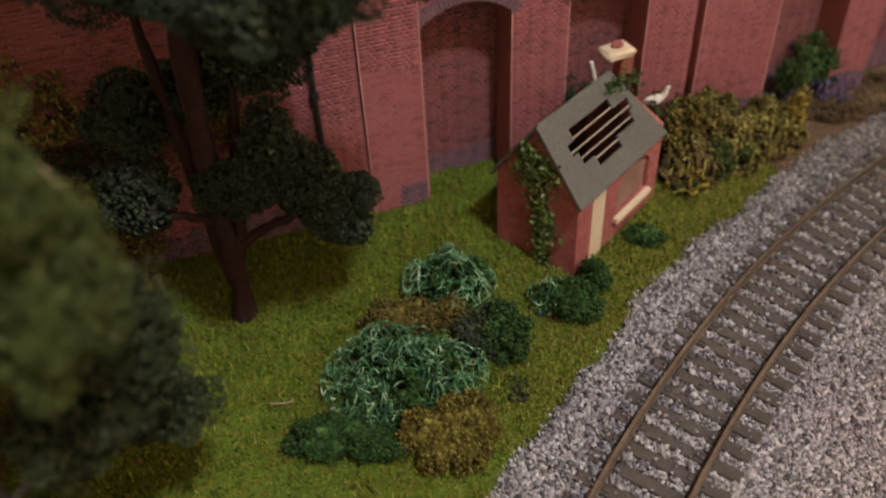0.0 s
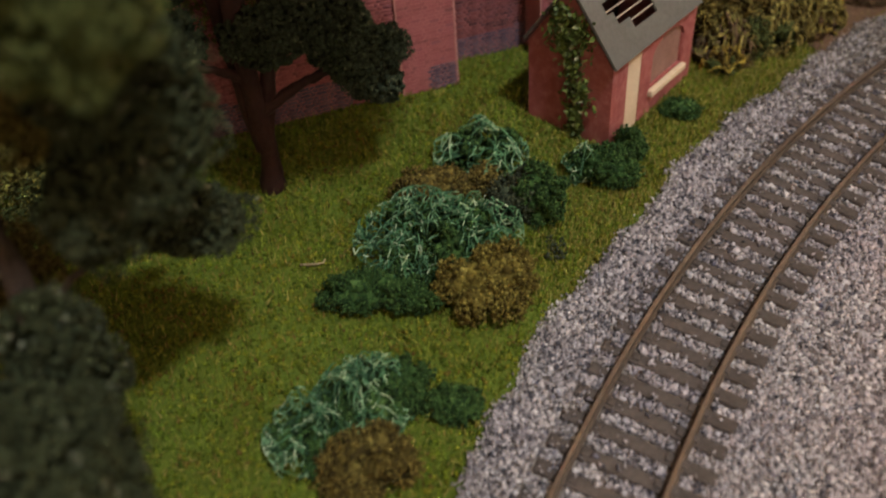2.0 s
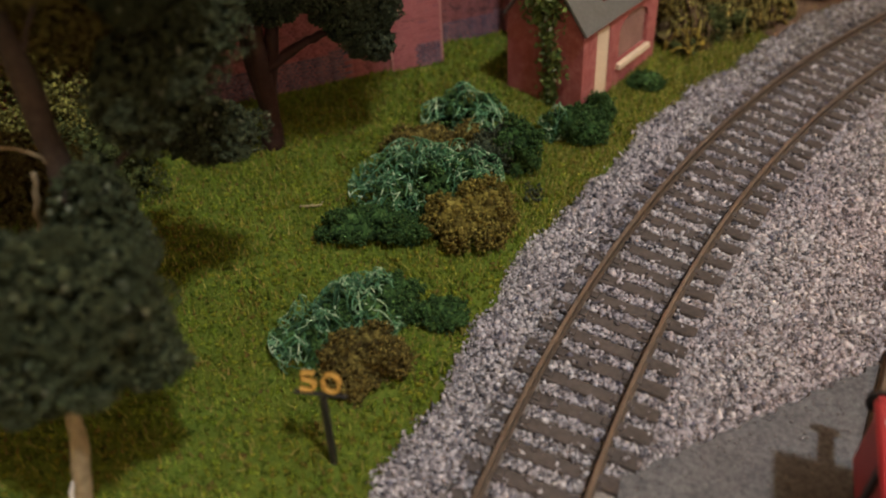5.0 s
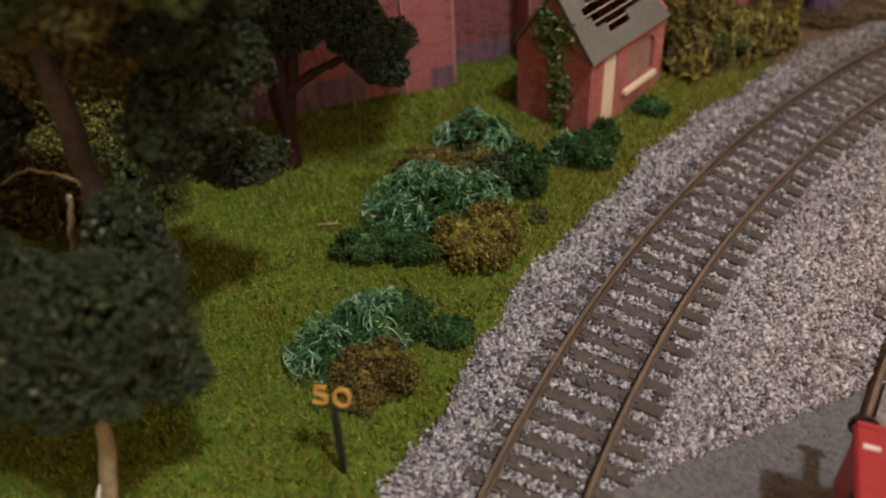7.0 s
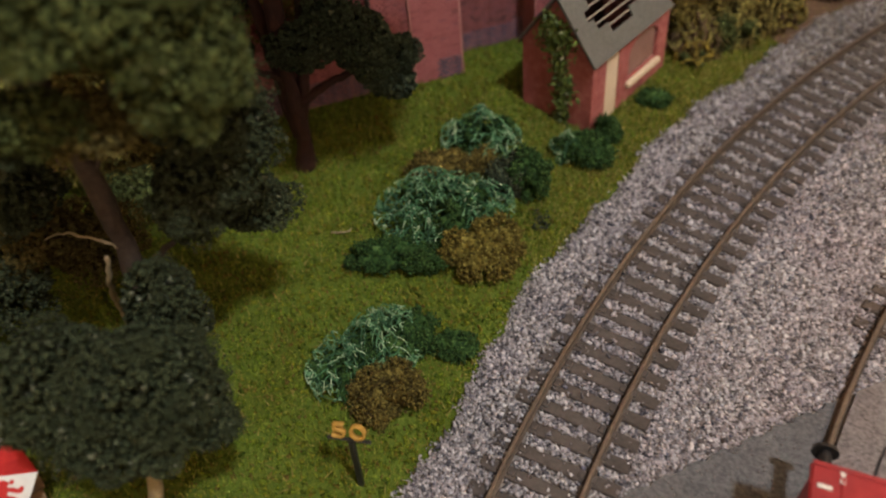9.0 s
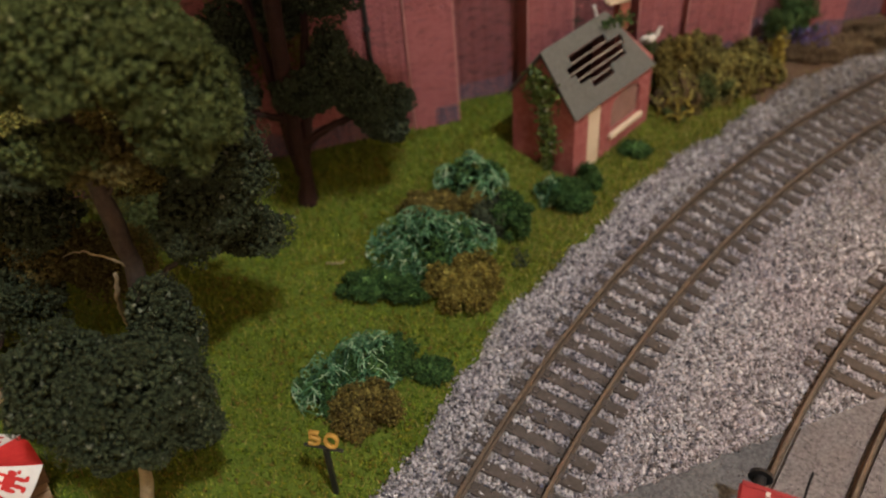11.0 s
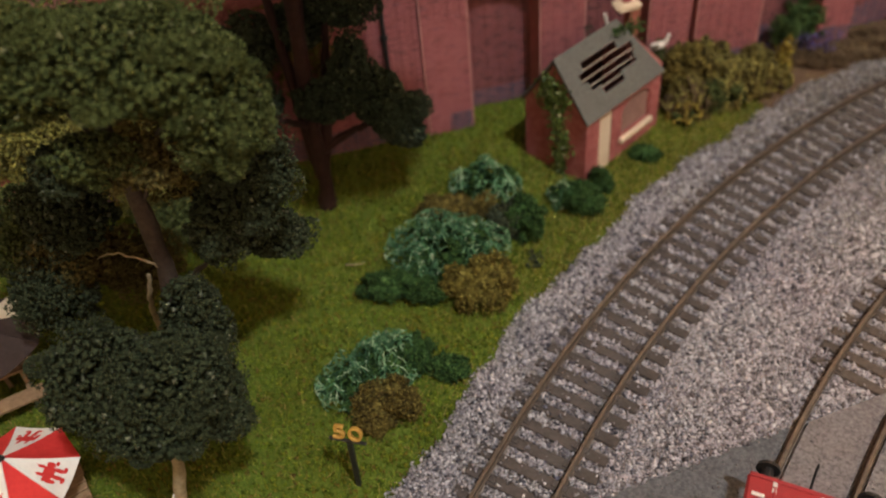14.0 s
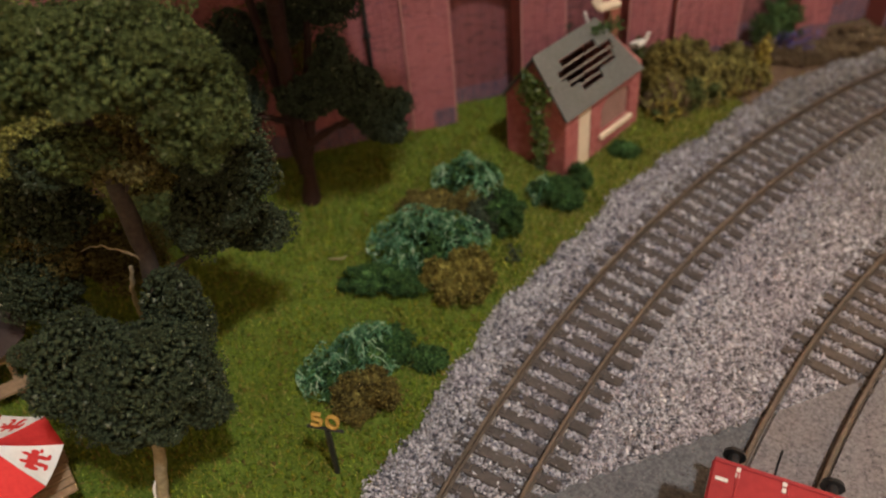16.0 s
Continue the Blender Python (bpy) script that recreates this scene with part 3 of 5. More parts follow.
cut_slab("road_west", rim + arc_to_road(R2 + HALF + 1.3, True)[1:] + [(30.0, -70.0), tuple(on_arc(R1 - 14.4, 0.25)), tuple(on_arc(R1 - 14.4, 0.33)), tuple(on_arc(R1 - 14.4, 0.40))], 0.45, M_ROAD,
         "dark grey asphalt road beside the track", "road")
cut_slab("road_between_rails", arc_to_road(R2 + HALF - 1.5) + arc_to_road(R2 - HALF + 1.5, True), 0.55, M_INFILL, "brown gritty infill between the crossing's rails", "road")
far = [tuple(road_line(d, 1.5 * math.sin(d * 0.21))) for d in np.linspace(crossing(R2 - HALF - 1.3) + 0.5, 170, 20)]
cut_slab("road_east", arc_to_road(R2 - HALF - 1.3) + far + [(260.0, -70.0)], 0.50, M_INFILL, "brown gritty crossing surface beyond the rails", "road")
# grit on the road
n = 5200
x, y = rng.uniform(30, 200, n), rng.uniform(10, 110, n)
r, a = polar(x, y)
ok = (road_side(x, y) > 0.5) & (r < R1 - 15) & (np.abs(np.abs(r - R2) - GAUGE / 2) > 1.4)
v, f = scatter(OCTA_V, OCTA_F, np.stack([x, y, np.full(n, 0.5)], 1)[ok], rng.uniform(0.15, 0.32, ok.sum()), 0.2)
extra = (road_side(x, y) > 1.0) & (r < R2 + GAUGE / 2 - 1.2)
v2, f2 = scatter(OCTA_V, OCTA_F, np.stack([x, y, np.full(n, 0.6)], 1)[extra], rng.uniform(0.14, 0.30, extra.sum()), 0.25)
v, f = joined((v, f), (v2, f2))
tagged(mesh_object("road_grit", v, f, M_INFILL), "fine brown grit on the road surface", "grit", kind="stuff")


# bare brown earth along the far end of the verge
def earth_here(x, y):
    wall = (x - 5) * -math.sin(radians(21)) + (y - 190) * math.cos(radians(21))
    r, a = polar(x, y)
    return 106 + 4 * rough(x, y, 9.0, 2.0) < x < 232 and wall < 9 and r > EDGE - 3


tagged(sheet("bare_earth", np.linspace(96, 236, 94), np.linspace(190, 290, 68), lambda x, y: ground_z(x, y) + 0.55 + 0.3 * rough(x, y, 4.0, 7.0), M_EARTH, earth_here),
       "bare reddish-brown earth along the verge", "ground", kind="structure")


# ---- grass ----
def grass_spots(n, lo=(-150, 5), hi=(175, 262)):
    x, y = rng.uniform(lo[0], hi[0], n), rng.uniform(lo[1], hi[1], n)
    r, a = polar(x, y)
    wall = (x - 5) * -math.sin(radians(21)) + (y - 190) * math.cos(radians(21))
    ok = (r > edge_r(a) + rng.normal(scale=1.3, size=n) - 0.2) & (wall < 11)
    ok &= (x < 106) | (rng.uniform(size=n) < 0.06)
    x, y = x[ok], y[ok]
    z = np.array([ground_z(p, q) for p, q in zip(x, y)])
    return np.stack([x, y, z], 1)


g = grass_spots(150000)
n = len(g)
yaw, lean = rng.uniform(0, 2 * np.pi, n), np.abs(rng.normal(scale=0.75, size=n))
c, s, cl, sl = np.cos(yaw), np.sin(yaw), np.cos(lean), np.sin(lean)
rot = np.stack([c, -s * cl, s * sl, s, c * cl, -c * sl, np.zeros(n), sl, cl], 1).reshape(n, 3, 3)
v, f = scatter(BLADE_V, BLADE_F, g, rng.uniform(0.8, 2.0, n), 0.0, rot)
tagged(mesh_object("grass", v, f, M_GRASS), "short olive and yellow static grass", "grass", kind="stuff")
g = grass_spots(140000, (20, 60), (150, 240))
r, a = polar(g[:, 0], g[:, 1])
g = g[rng.uniform(size=len(g)) < np.exp(-np.maximum(r - EDGE, 0) / 22.0) * np.clip((g[:, 1] - 80) / 60, 0, 1)]
n = len(g)
yaw, lean = rng.uniform(0, 2 * np.pi, n), np.abs(rng.normal(scale=0.75, size=n))
c, s, cl, sl = np.cos(yaw), np.sin(yaw), np.cos(lean), np.sin(lean)
rot = np.stack([c, -s * cl, s * sl, s, c * cl, -c * sl, np.zeros(n), sl, cl], 1).reshape(n, 3, 3)
v, f = scatter(BLADE_V * (1.3, 1, 1), BLADE_F, g, rng.uniform(0.7, 1.6, n), 0.0, rot)
tagged(mesh_object("dry_grass", v, f, M_DRY), "pale dry yellow grass along the ballast", "grass", kind="stuff")
g = grass_spots(10500)
n = len(g)
yaw, lean = rng.uniform(0, 2 * np.pi, n), rng.uniform(0.7, 1.45, n)
c, s, cl, sl = np.cos(yaw), np.sin(yaw), np.cos(lean), np.sin(lean)
rot = np.stack([c, -s * cl, s * sl, s, c * cl, -c * sl, np.zeros(n), sl, cl], 1).reshape(n, 3, 3)
v, f = scatter(BLADE_V * (0.5, 1, 1), BLADE_F, g + (0, 0, 0.5), rng.uniform(1.4, 3.0, n), 0.0, rot)
tagged(mesh_object("straw_fibres", v, f, M_STRAW), "long straw fibres lying in the grass", "grass", kind="stuff")
g = grass_spots(42000)
v, f = scatter(TETRA_V, TETRA_F, g + (0, 0, 0.25), rng.uniform(0.2, 0.62, len(g)), 0.3)
tagged(mesh_object("turf_crumbs", v, f, M_CRUMB), "green and brown scatter crumbs in the grass", "turf", kind="stuff")


# ---- the brick building along the back: a card wall, tilted to fit the camera's view ----
# shared by wall and hut, so that their upright edges fit the view
WALL_UP = Vector((-0.0355, 0.0529, 0.998)).normalized()


def leaning(x, y, yaw):
    """Axes at (x, y) on the ground whose z is the leaning upright, and whose x runs along yaw (degrees)."""
    u = Vector((math.cos(radians(yaw)), math.sin(radians(yaw)), 0))
    u = (u - WALL_UP * u.dot(WALL_UP)).normalized()
    w = WALL_UP.cross(u)
    m = Matrix((u, w, WALL_UP)).transposed().to_4x4()
    m.translation = Vector((x, y, 0)) * MM
    return m


WALL = leaning(5, 190, 21)          # x along the wall, y into it, z up it
TOP, RECESS = 78.0, 10.0
# bays: (from, to, kind)
BAYS = [(-170, -118, "field"), (-118, -92, "recess"), (-92, -28.6, "field"), (-28.6, -17, "field"), (-17, -1.2, "pilaster"), (-1.2, 24.2, "recess"), (24.2, 40.4, "field"),
        (40.4, 64.6, "recess"), (64.6, 80.2, "field"), (80.2, 83.4, "groove"), (83.4, 109.5, "field"), (109.5, 135.5, "recess"), (135.5, 150, "field"),
        (150, 176, "recess"), (176, 215, "field")]
SPRING, RISE = 50.8, 5.0


def arch_z(s, a, b):
    """Height of the arch's soffit above the base at s, between a and b (a segment of a circle)."""
    h = (b - a) / 2
    rad = (h * h + RISE * RISE) / (2 * RISE)
    return SPRING + RISE - rad + math.sqrt(max(rad * rad - (s - (a + b) / 2) ** 2, 0))


wall_root = empty("brick_building", WALL)
tagged(wall_root, "long red brick card building with arched blind bays", "building")


def wall_box(name, a, b, y0, y1, z0, z1, mat, label=""):
    bm = bmesh.new()
    box(bm, (b - a, y1 - y0, z1 - z0), ((a + b) / 2, (y0 + y1) / 2, (z0 + z1) / 2))
    return part(name, bm, mat, wall_root, label)


def spandrel(a, b):
    """The wall above an arch, with the curved soffit cut through its thickness."""
    bm = bmesh.new()
    n = 20
    front = [(a + (b - a) * i / n) for i in range(n + 1)]
    rows = []
    for y in (0.0, RECESS):
        low = [bm.verts.new((s, y, arch_z(s, a, b))) for s in front]
        high = [bm.verts.new((s, y, TOP)) for s in front]
        rows.append((low, high))
    for i in range(n):
        for low, high in rows:
            bm.faces.new((low[i], low[i + 1], high[i + 1], high[i]))
        bm.faces.new((rows[0][0][i], rows[1][0][i], rows[1][0][i + 1], rows[0][0][i + 1]))
        bm.faces.new((rows[0][1][i], rows[0][1][i + 1], rows[1][1][i + 1], rows[1][1][i]))
    return part("spandrel", bm, M_MORTAR, wall_root)


def archivolt(a, b):
    """A ring of blue bricks on edge round the arch, a little proud."""
    n = 26
    ring = empty("archivolt")
    ring.parent = wall_root
    ring["label"] = "ring of blue bricks on edge"
    for i in range(n):
        s0, s1 = (a - 1.2 + (b - a + 2.4) * (i + k) / n for k in (0.06, 0.94))
        h = (b - a) / 2
        rad = (h * h + RISE * RISE) / (2 * RISE)
        cz, cs = SPRING + RISE - rad, (a + b) / 2
        bm = bmesh.new()
        vs = []
        for y in (-0.55, 0.5):
            for s, q in ((s0, 0.0), (s1, 0.0), (s1, 3.2), (s0, 3.2)):
                d = Vector((s - cs, arch_z(min(max(s, a), b), a, b) - cz)).normalized()
                vs.append(bm.verts.new((cs + d.x * (rad + q), y, cz + d.y * (rad + q))))
        for q in ((0, 1, 2, 3), (7, 6, 5, 4), (0, 4, 5, 1), (1, 5, 6, 2), (2, 6, 7, 3), (3, 7, 4, 0)):
            bm.faces.new([vs[k] for k in q])
        part("brick", bm, M_ARCHBRICK, ring)


BRICK_L, COURSE = 2.9, 1.02


def brick_rows(a, b, y, z0, z1, keep=None):
    """Courses of stretchers and headers on a face at depth y: arrays for the joined ones, a list for the single ones."""
    red, blue = [], []
    k = 0
    z = z0
    while z < z1 - 0.3:
        s = a - (BRICK_L / 2 if k % 2 else BRICK_L / 4)
        flip = 0
        while s < b:
            step = BRICK_L if (flip % 2 == k % 2) else BRICK_L / 2
            s0, s1 = max(s + 0.07, a), min(s + step - 0.07, b)
            mid = (s0 + s1) / 2
            if s1 - s0 > 0.35 and (keep is None or keep(mid, z + COURSE / 2)):
                low = (6.2 if mid > -9 else 9.0 if mid < -30 else -9.0) + 1.6 * noise.noise((mid / 6.0, y, z / 3.0)) + (1.0 if y > 2 else 0)
                (blue if z < low else red).append((s0, s1, z + 0.06, z + COURSE - 0.06))
            s += step
            flip += 1
        z += COURSE
        k += 1
    return red, blue


def brick_arrays(list_of, y):
    n = len(list_of)
    b = np.array(list_of)
    out_y = y - rng.uniform(0.004, 0.010, n)
    v = np.empty((n, 8, 3))
    bev = 0.012
    for i, (s, z, front) in enumerate(((0, 2, 0), (1, 2, 0), (1, 3, 0), (0, 3, 0), (0, 2, 1), (1, 2, 1), (1, 3, 1), (0, 3, 1))):
        ds = bev * (1 if s == 0 else -1) * front
        dz = bev * (1 if z == 2 else -1) * front
        v[:, i, 0], v[:, i, 2] = b[:, s] + ds, b[:, z] + dz
        v[:, i, 1] = out_y if front else y + 0.05
    f = np.array([(4, 5, 6, 7), (0, 1, 5, 4), (1, 2, 6, 5), (2, 3, 7, 6), (3, 0, 4, 7)])
    f = (f[None] + (np.arange(n) * 8)[:, None, None]).reshape(-1, 4)
    return v.reshape(-1, 3), f


RED, BLUE, RECESS_SHADED = [], [], []
SINGLE = []
for a, b, kind in BAYS:
    if kind in ("field", "pilaster"):
        proud = 1.0 if kind == "pilaster" else 0.0
        wall_box("pier" if b - a < 40 else "wall_panel", a, b, -proud, 13, -6, TOP, M_MORTAR)
        red, blue = brick_rows(a + 0.05, b - 0.05, -proud, -2, TOP if a > -95 else 60)
        if kind == "pilaster":
            SINGLE += [(q, -proud) for q in red[:290]]
            red = red[290:]
        RED.append((red, -proud)), BLUE.append((blue, -proud))
    elif kind == "groove":
        wall_box("groove", a, b, 3.0, 13, -6, TOP, M_MORTAR)
        red, blue = brick_rows(a, b, 3.0, -2, TOP)
        RED.append((red, 3.0)), BLUE.append((blue, 3.0))
    else:
        wall_box("blind_panel", a, b, RECESS, RECESS + 3, -6, TOP, M_MORTAR)
        spandrel(a, b)
        archivolt(a, b)
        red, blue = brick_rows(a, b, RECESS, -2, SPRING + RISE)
        RECESS_SHADED.append((red, RECESS)), BLUE.append((blue, RECESS))
        red, blue = brick_rows(a, b, 0.0, SPRING, TOP, lambda s, z, a=a, b=b: z > arch_z(s, a, b) + 3.0)
        RED.append((red, 0.0))
for name, groups, mat, label in (("brickwork", RED, M_BRICK, "red printed bricks in courses"), ("dull_brickwork", RECESS_SHADED, M_BRICK_SHADED, "brown-red bricks of the blind bays, recess shade in their colour"), ("blue_brickwork", BLUE, M_BLUEBRICK, "blue bricks of the plinth")):
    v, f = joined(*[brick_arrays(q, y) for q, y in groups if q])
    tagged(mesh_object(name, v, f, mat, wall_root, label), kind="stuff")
wall_box("coping", -171, 216, -1.8, 14, TOP, TOP + 2.5, M_COPING, "dull red coping strip")
# pale worn card edges at the corners of the piers
for a, y in ((-17.0, -1.0), (-1.2, -1.0), (24.2, 0.0), (40.4, 0.0), (64.6, 0.0), (83.4, 0.0), (109.5, 0.0)):
    wall_box("card_edge", a - 0.22, a + 0.22, y - 0.12, y + 0.6, -2, TOP, M_CARD_EDGE, "pale worn corner edge")
# the drainpipe
bm = bmesh.new()
cyl(bm, 0.7, 0.7, 60, Matrix.Translation((-29.0, -1.3, 48)), 10)
for z in (24, 40, 56, 70):
    cyl(bm, 1.25, 1.25, 1.2, Matrix.Translation((-29.0, -1.2, z)), 10)
part("drainpipe", bm, M_BLACK, wall_root, "black plastic downpipe")


# ---- derelict hut ----
HUT = leaning(41.2, 157.5, 50.8)      # x along the track side, y into the hut, z up
HL, HW, EAVE, RIDGE = 41.5, 24.0, 25.0, 41.0
SLANT = 9.5


def prism(bm, outline, axis_from, axis_to, axis):
    """An outline of (a, b) pairs pulled along an axis: 0 = x, 1 = y."""
    ends = []
    for w in (axis_from, axis_to):
        ends.append([bm.verts.new((w, p, q) if axis == 0 else (p, w, q)) for p, q in outline])
    n = len(outline)
    bm.faces.new(ends[0])
    bm.faces.new(list(reversed(ends[1])))
    for i in range(n):
        bm.faces.new((ends[0][i], ends[1][i], ends[1][(i + 1) % n], ends[0][(i + 1) % n]))


def hut():
    root = tagged(empty("derelict_hut", HUT), "small red brick lineside hut with a holed grey roof", "hut")
    t = 1.4
    gable = [(0, -4), (HW, -4), (HW, EAVE), (HW / 2, RIDGE - 0.6), (0, EAVE)]
    for x in (0, HL - t):
        bm = bmesh.new()
        prism(bm, gable, x, x + t, 0)
        for q in bm.verts:
            if x > 1 and q.co.z > EAVE + 1:
                q.co.x -= SLANT + 0.5
        part("gable_wall", bm, M_SHED, root, "dark red end wall")
    bm = bmesh.new()
    box(bm, (HL - 2 * t, t, EAVE + 4), (HL / 2, HW - t / 2, (EAVE - 4) / 2))
    part("rear_wall", bm, M_SHED, root)
    # track-side wall in pieces round the door and window openings
    for a, b, z0, z1 in ((t, 7.0, -4, EAVE), (7.0, 13.6, 21.0, EAVE), (13.6, 19.0, -4, EAVE), (19.0, 36.0, -4, 7.5), (19.0, 36.0, 20.5, EAVE), (36.0, HL - t, -4, EAVE)):
        bm = bmesh.new()
        box(bm, (b - a, t, z1 - z0), ((a + b) / 2, t / 2, (z0 + z1) / 2))
        part("front_wall", bm, M_SHED, root)
    bm = bmesh.new()
    box(bm, (6.6, 0.9, 24.6), (10.3, 0.6, 8.6), bevel=0.12)
    part("door", bm, M_CREAM, root, "plain cream door")
    win = empty("window")
    win.parent = root
    bm = bmesh.new()
    box(bm, (17, 0.5, 13), (27.5, 1.1, 14))
    part("pane", bm, M_WINDOW, win, "dusty brown blanked window")
    # the window's head is a shallow arch
    bm = bmesh.new()
    steps = 14
    low, high = [], []
    for i in range(steps + 1):
        u = i / steps
        x, z = 19.0 + 17.0 * u, 15.8 + 4.7 * math.sqrt(max(1 - (2 * u - 1) ** 2, 0.0))
        low.append([bm.verts.new((x, y, z)) for y in (0.02, t)])
        high.append([bm.verts.new((x, y, 21.0)) for y in (0.02, t)])
    for i in range(steps):
        bm.faces.new((low[i][0], low[i + 1][0], high[i + 1][0], high[i][0]))
        bm.faces.new((low[i][1], high[i][1], high[i + 1][1], low[i + 1][1]))
        bm.faces.new((low[i][0], low[i][1], low[i + 1][1], low[i + 1][0]))
    part("arched_head", bm, M_SHED, win)
    for a, b, z0, z1 in ((19, 19.7, 7.5, 16), (35.3, 36, 7.5, 16), (19.7, 35.3, 7.5, 8.3)):
        bm = bmesh.new()
        box(bm, (b - a, 0.9, z1 - z0), ((a + b) / 2, 0.6, (z0 + z1) / 2), bevel=0.1)
        part("window_frame", bm, M_SHED, win)
    bm = bmesh.new()
    box(bm, (18.2, 1.6, 1.7), (27.5, -0.5, 6.7), bevel=0.2)
    part("sill", bm, M_CREAM, win, "cream painted sill")
    # roof: two slabs; the track-side one is laid in strips, open where slates are gone
    over, side = 1.6, 1.5
    half = HW / 2 + side
    drop = (RIDGE - EAVE) / (HW / 2) * half
    length = math.hypot(half, drop)
    ang = math.degrees(math.atan2(drop, half))
    strips = [(0.0, 0.225, None), (0.225, 0.355, (0.215, 0.64)), (0.355, 0.49, (0.145, 0.80)), (0.49, 0.63, (0.20, 0.765)), (0.63, 0.76, (0.31, 0.56)), (0.76, 1.0, None)]
    xs, xe = -over, HL - 0.9
    front = Matrix.Translation((0, HW / 2, RIDGE)) @ Matrix.Rotation(radians(180 + ang), 4, "X")
    back = Matrix.Translation((0, HW / 2, RIDGE)) @ Matrix.Rotation(radians(-ang), 4, "X")

    def roof_piece(name, u0, u1, v0, v1, m, mat, label="", thick=0.7, lift=0.0):
        bm = bmesh.new()
        a, b = xs + (xe - xs) * u0, xs + (xe - xs) * u1
        box(bm, (b - a, (v1 - v0) * length, thick), ((a + b) / 2, (v0 + v1) / 2 * length, lift))
        if u1 == 1:
            for q in bm.verts:
                if q.co.x > b - 0.01:
                    q.co.x -= SLANT * (1 - q.co.y / length)
        bmesh.ops.transform(bm, matrix=m, verts=bm.verts[:])
        return part(name, bm, mat, root, label)

    for v0, v1, gap in strips:
        if gap is None:
            roof_piece("slate_course", 0, 1, v0, v1, front, M_SLATE, "flat grey card slates")
        else:
            roof_piece("slate_course", 0, gap[0], v0, v1, front, M_SLATE)
            roof_piece("slate_course", gap[1], 1, v0, v1, front, M_SLATE)
    roof_piece("slate_course", 0.025, 1, 0, 0.97, back, M_SLATE, "flat grey card slates")
    for v0, u0, u1 in ((0.335, 0.15, 0.66), (0.455, 0.12, 0.82), (0.565, 0.17, 0.80), (0.67, 0.28, 0.60)):
        roof_piece("batten", u0, u1, v0 - 0.0055, v0 + 0.0055, front, M_BATTEN, "pale bare batten", 0.7, 0.25)
    # dark floor and lining paint the shade seen through the roof's hole
    bm = bmesh.new()
    box(bm, (HL - 2 * t - 0.2, HW - 2 * t - 0.2, 1.0), (HL / 2, HW / 2, 4.0))
    part("inner_floor", bm, M_PAINTED_SHADE, root, "dark floor, inside shade in its colour")
    for y in (t + 0.2, HW - t - 0.2):
        bm = bmesh.new()
        box(bm, (HL - 2 * t - 0.3, 0.3, 20), (HL / 2, y, 14))
        part("inner_lining", bm, M_PAINTED_SHADE, root, "dark lining, inside shade in its colour")
    # dark strips added for the shadow under the near gable's roof edge
    for m in (front, back):
        bm = bmesh.new()
        box(bm, (0.6, length * 0.97, 0.5), (xs + 0.7, length / 2, 0.68 if m is front else -0.68))
        bmesh.ops.transform(bm, matrix=m, verts=bm.verts[:])
        part("bargeboard", bm, M_PAINTED_SHADE, root, "dark strip for the shadow under the roof edge")
    return root


hut()


def brick_pillar():
    """A slim stack beyond the hut, with a broken stone on it."""
    root = tagged(empty("brick_pillar", mm_pose(54.8, 207.0, 0, 0, 0, 25)), "slim orange-red pillar with a broken cream capping stone", "pillar")
    bm = bmesh.new()
    box(bm, (4.0, 4.0, 37), (2.4, -0.6, 16.5), bevel=0.3)
    part("shaft", bm, M_COPPER, root, "slim orange-red shaft")
    bm = bmesh.new()
    got = box(bm, (8.6, 6.0, 2.4), (0, 0, 36.2), bevel=0.7)
    for v in bm.verts:
        v.co += Vector((noise.noise(v.co * 0.7), noise.noise(v.co * 0.7 + Vector((9, 0, 0))), noise.noise(v.co * 0.7 + Vector((0, 9, 0))))) * 0.9
    part("cap", bm, M_CREAM, root, "broken cream capping stone")
    bm = bmesh.new()
    bmesh.ops.create_icosphere(bm, subdivisions=2, radius=1.0, matrix=Matrix.Translation((0.2, 0.3, 38.0)) @ Matrix.Diagonal((1.9, 1.3, 1.3, 1)))
    part("clay_lump", bm, M_SHED, root, "small dark red lump")


brick_pillar()


# ---- greenery ----
def lump(center, radii, n, lobes=7, seed=0, fill=0.35, floor=-9.0, big=0.62, small=(0.24, 0.58), spread=0.46, limit=0.72):
    """Points over the skin of a clump made of several overlapping lobes, with hollows; cut flat at the floor (in radii)."""
    g = np.random.default_rng(seed)
    c = np.asarray(center, float)
    r = np.asarray(radii, float)
    lobes_at = [np.zeros(3)]
    for _ in range(lobes):
        q = g.normal(size=3) * (spread, spread, spread * 0.74)
        lobes_at.append(q * min(1.0, limit / np.linalg.norm(q)))
    size = [big] + list(g.uniform(*small, lobes))
    out = []
    while sum(map(len, out)) < n:
        k = g.integers(0, len(size), 4 * n)
        d = g.normal(size=(4 * n, 3))
        d /= np.linalg.norm(d, axis=1)[:, None]
        depth = 1 - fill * g.uniform(size=4 * n) ** 2
        p = np.array(lobes_at)[k] + d * (np.array(size)[k] * depth)[:, None]
        inside = np.zeros(len(p), bool)
        for q, s in zip(lobes_at, size):
            inside |= np.linalg.norm(p - q, axis=1) < s * 0.72
        p = p[~inside & (p[:, 2] > floor) & (np.linalg.norm(p, axis=1) < max(1.0, limit + 0.2) + 0.12 * g.uniform(size=len(p)))]
        out.append(p)
    p = np.concatenate(out)[:n]
    return c + p * r


